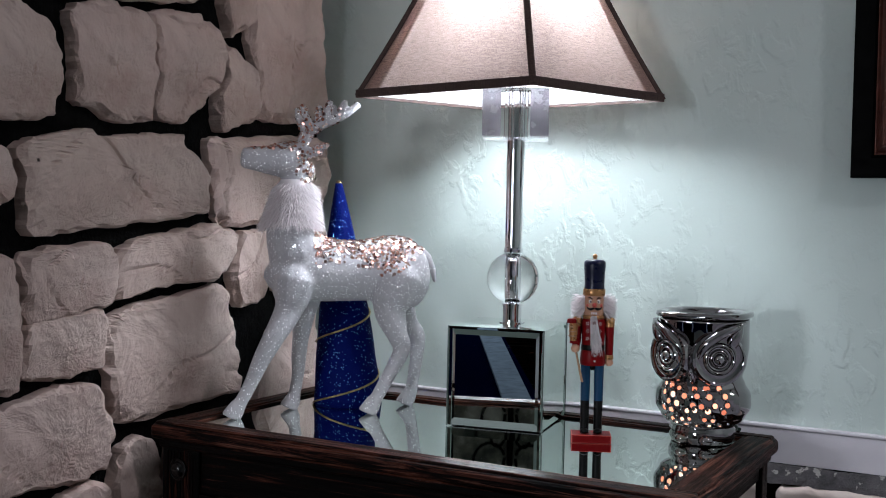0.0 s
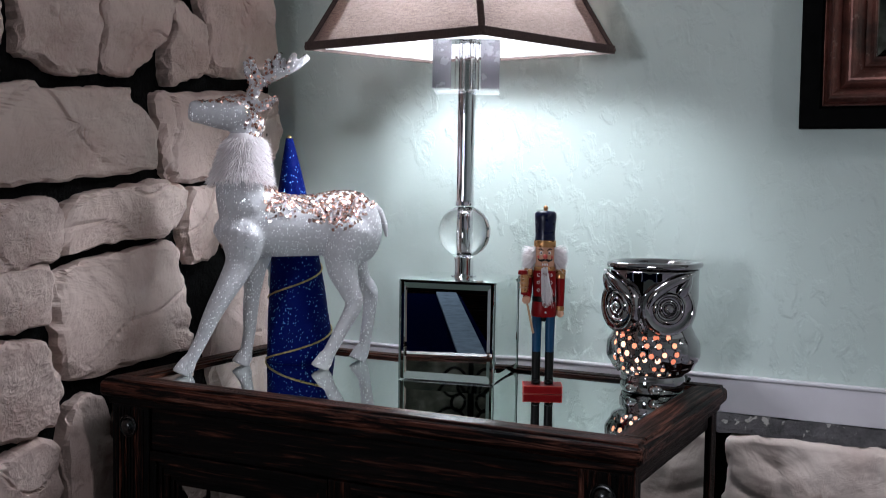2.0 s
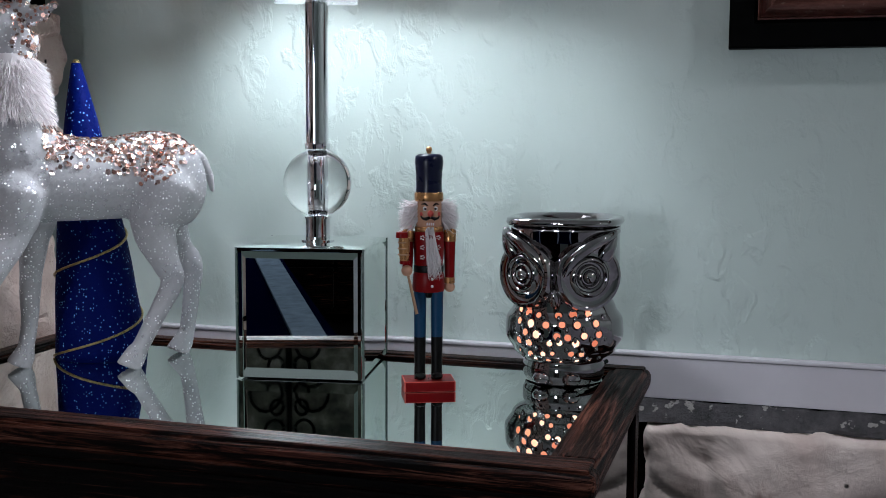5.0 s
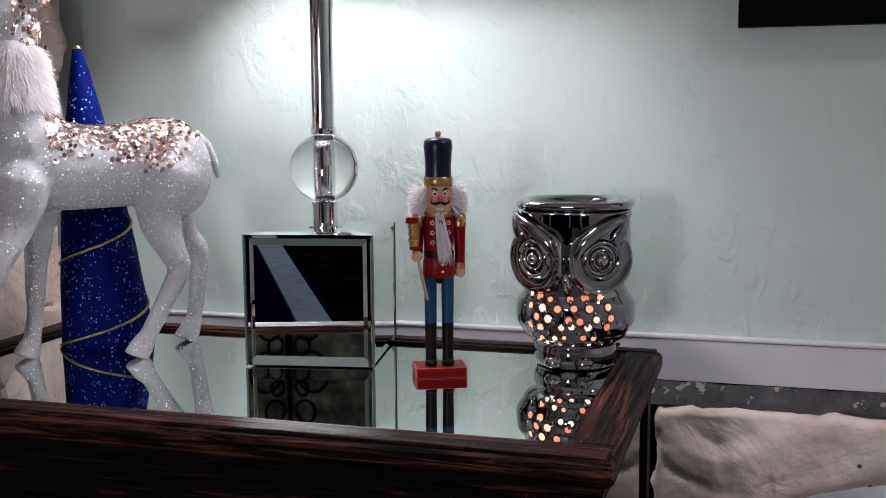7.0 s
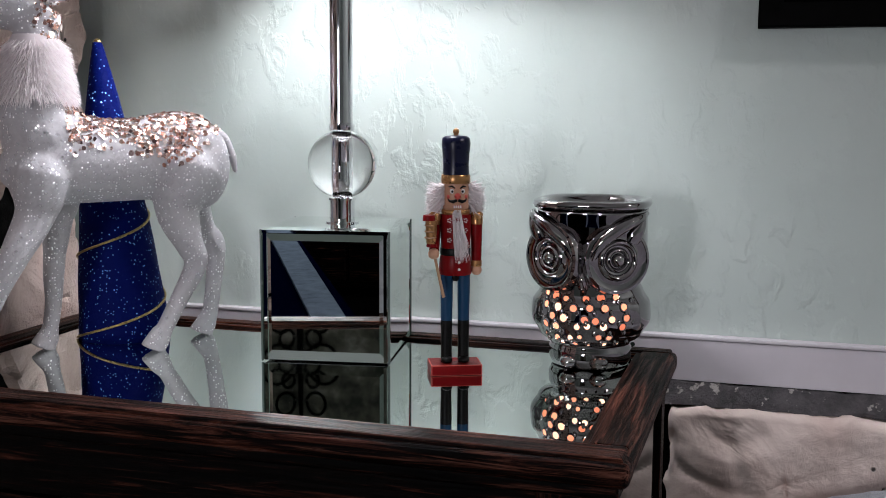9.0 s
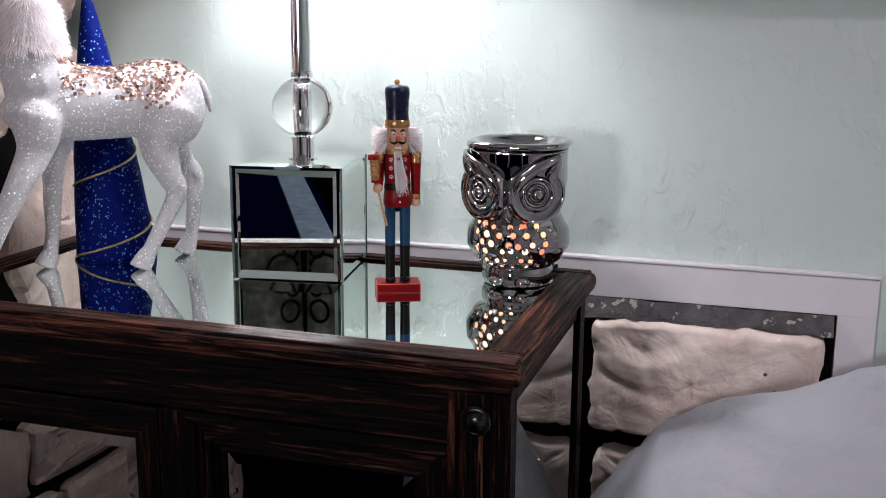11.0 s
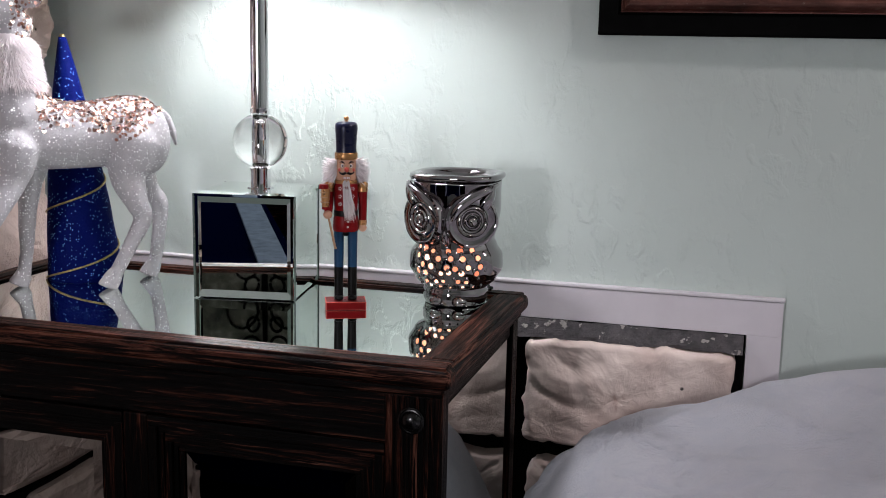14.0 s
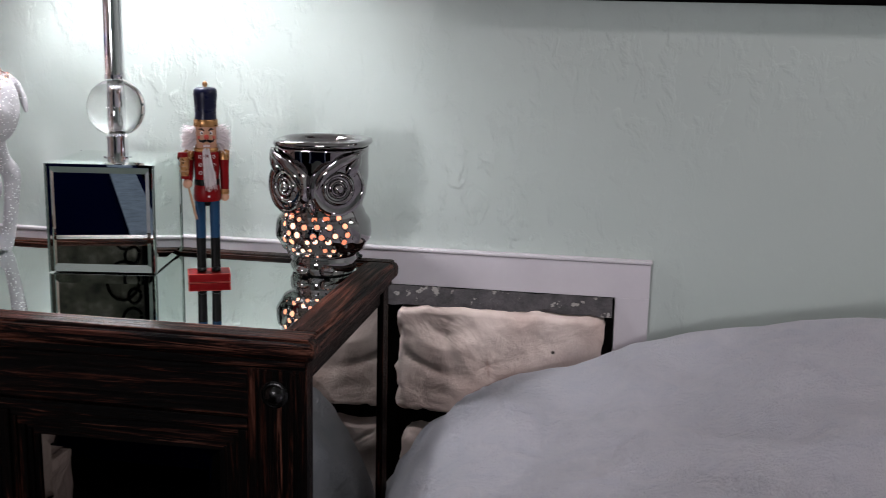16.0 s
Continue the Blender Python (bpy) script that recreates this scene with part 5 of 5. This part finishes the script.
def bed():
    t = thing("bed", Matrix.Identity(4), "bed covered with a white plush fleece blanket beside the nightstand", "bed")
    part("mattress", box(0.41, 1.88, -0.45, 1.46, 0.22, 0.44, 0.03), M_SHEET, t, "pale blue sheeted mattress")
    part("bed_base", box(0.43, 1.86, -0.43, 1.45, 0.04, 0.219, 0.01), M_BLACKFRAME, t)
    line = curve_points([(x, 0, z) for x, z in BED_PROFILE], 6)
    bm, rows = bmesh.new(), []
    ny = 150
    for j in range(ny + 1):
        y = -0.52 + 2.045 * j / ny
        row = []
        end = max(0.0, (y - 1.455) / 0.07)
        foot = max(0.0, (-0.40 - y) / 0.12)
        for p in line:
            q = Vector((p.x, y, p.z))
            drop = (1 - math.sqrt(max(0.0, 1 - min(1, end) ** 2))) * 0.25 + (1 - math.sqrt(max(0.0, 1 - min(1, foot) ** 2))) * 0.4
            z = max(0.02, q.z * (1 - drop))
            n1 = noise.noise(Vector((q.x * 5 + 3, y * 2.6, q.z * 5))) * 0.020
            n2 = noise.noise(Vector((q.x * 16, y * 7 + 5, q.z * 14))) * 0.0085
            n3 = noise.fractal(Vector((q.x * 60, y * 60, q.z * 60)), 0.8, 2.2, 3) * 0.0011
            n2 += noise.noise(Vector((q.x * 11 - y * 5, y * 3.2 + q.x * 2, 3.7))) * 0.013
            ridge = noise.noise(Vector((q.x * 9 + y * 7, y * 2.0 - q.x * 2, 8.1)))
            n2 += 0.018 * max(0.0, 0.5 - abs(ridge) * 1.6) ** 2 * 4
            fade = min(1.0, max(0.0, (z - 0.05) / 0.2))
            near = 1.0 if y < 1.35 else max(0.25, (1.5 - y) / 0.15)
            bulge = ((n1 + n2) * near + n3) * fade
            side = max(0.0, 1 - abs(q.x - 0.345) / 0.08)
            row.append(bm.verts.new((q.x - bulge * side, y, z + bulge * (1 - side) - 0.010 * max(0, (1.45 - y)) * fade)))
        rows.append(row)
    for a, b in zip(rows, rows[1:]):
        for k in range(len(line) - 1):
            bm.faces.new((a[k], b[k], b[k + 1], a[k + 1])).smooth = True
    bm.normal_update()
    m = Nodes("white_fleece_pile", (0.6, 0.6, 0.68), 0.95)
    pile = m.noise(420, 4, 0.75)
    nap = m.noise(22, 4, 0.6, distort=1.0)
    m.put("Base Color", m.mix(m.ramp(nap, (0.35, 0.0), (0.7, 0.4)), (0.68, 0.685, 0.75), (0.50, 0.545, 0.65)))
    m.put("Sheen Weight", 0.4)
    m.bump(m.math("ADD", pile, m.math("MULTIPLY", nap, 2.6)), 0.85, 0.008)
    part("blanket", bm, m.mat, t, "white plush fleece blanket with soft folds")
    return t


bed()

# ---------------------------------------------------------------- the far side of the room, partly made up to fill the mirrors
# made-up fixture round the fill lamp, out of view
t = thing("fill_fixture", Matrix.Translation((2.0, 0.75, 0)), "added ceiling fill fixture with black rim and glowing disc", "ceiling light")
part("rim", lathe([(0.097, 2.424), (0.12, 2.428), (0.125, 2.449), (0.097, 2.449)], 40, caps=False), M_BLACKFRAME, t)
part("diffuser", lathe([(0.085, 2.425), (0.095, 2.432), (0.095, 2.449)], 32), glow("warm_diffuser", (1.0, 0.9, 0.92), 6.0), t)

def strip(corners, z0, z1):
    """A thin slab over four corners on the floor."""
    bm = bmesh.new()
    lo = [bm.verts.new((x, y, z0)) for x, y in corners]
    hi = [bm.verts.new((x, y, z1)) for x, y in corners]
    bm.faces.new(lo[::-1])
    bm.faces.new(hi)
    for k in range(4):
        bm.faces.new((lo[k], lo[(k + 1) % 4], hi[(k + 1) % 4], hi[k]))
    return bm


# made-up bench: dark ground beside the reflected strip, also shades the nightstand front
bench = thing("bench", Matrix.Identity(4), "made-up dark blue bench carrying the strip reflected in the mirrors", "bench")
part("seat", strip(((0.0, 0.20), (-0.34, -1.60), (-0.80, -1.60), (-0.46, 0.20)), 0.08, 0.46), plain("navy_stand_in", (0.0006, 0.0018, 0.016), 1.0, scale=60, Specular_IOR_Level=0.0), bench)
for x, y in ((-0.06, 0.12), (-0.40, 0.12), (-0.38, -1.52), (-0.72, -1.52)):
    part("leg", lathe([(0.018, 0.0), (0.022, 0.08)], 12, at=(x, y, 0)), M_BLACKFRAME, bench)
# stand-in for the pale blue shape in the mirrors, itself not identified
throw = strip(((-0.026, 0.208), (-0.355, -1.605), (-0.435, -1.605), (-0.096, 0.208)), 0.461, 0.468)
box(-0.096, -0.026, 0.2085, 0.2155, 0.02, 0.468, 0.002, bm=throw)
tagged(part("throw", throw, plain("pale_blue_stand_in", (0.30, 0.38, 0.50), 1.0, scale=26, wear=1.0, Specular_IOR_Level=0.0)), "pale blue stand-in for an unidentified shape reflected in the mirrors", "throw")
dresser = thing("dresser", Matrix.Translation((-0.2, -2.95, 0)), "dark wooden dresser against the opposite wall", "dresser")
part("carcass", box(-0.75, 0.75, -0.22, 0.22, 0.05, 0.70, 0.006), M_WOOD_X, dresser)
part("top", box(-0.78, 0.78, -0.24, 0.24, 0.702, 0.735, 0.006), M_WOOD_X, dresser)
for row in range(3):
    for col in range(2):
        d = part("drawer", box(-0.73 + col * 0.74, -0.01 + col * 0.74, 0.221, 0.238, 0.08 + row * 0.205, 0.27 + row * 0.205, 0.004), M_WOOD_X, dresser)
        part("knob", ball((-0.37 + col * 0.74, 0.25, 0.175 + row * 0.205), 0.014, seg=10), M_BLACKFRAME, d)
def mottled():
    m = Nodes("mottled_reflection", rough=0.9)
    m.put("Base Color", m.ramp(m.noise(5, 5, 0.65), (0.38, (0.035, 0.036, 0.028)), (0.52, (0.13, 0.12, 0.095)), (0.66, (0.34, 0.31, 0.27))))
    m.bump(m.noise(120, 3), 0.4, 0.002)
    return m.mat


# added panel: gives the lower cube face a dark mottled reflection
hanging = thing("reflection_panel", Matrix.Translation((-0.50, -3.199, 1.62)), "made-up mottled panel that darkens the reflected opposite wall", "wall hanging")
part("cloth", box(-0.62, 0.62, 0.0, 0.008, -0.32, 0.48, 0.002), mottled(), hanging)
part("rod", tube([(-0.66, 0.008, 0.49), (0.66, 0.008, 0.49)], 0.009, 10), M_BLACKFRAME, hanging)
iron = thing("iron_wall_scroll", Matrix.Translation((-0.47, -3.18, 1.60)), "black wrought iron scroll ornament on the opposite wall", "wall decor")
for s in (-1, 1):
    for k, (r, z) in enumerate(((0.16, 0.10), (0.12, -0.14), (0.09, 0.32), (0.07, -0.02), (0.06, 0.2))):
        pts = [(s * (0.03 + r * (1 - math.cos(a)) * 0.8 * (1 - a / 9)), 0, z + r * math.sin(a) * (1 - a / 9)) for a in (q * 0.35 for q in range(18))]
        part("scroll", tube(pts, 0.008, 8), M_BLACKFRAME, iron)
part("spine", tube([(0, 0, -0.36), (0, 0, 0), (0, 0, 0.46)], [0.012, 0.018, 0.010], 8), M_BLACKFRAME, iron)
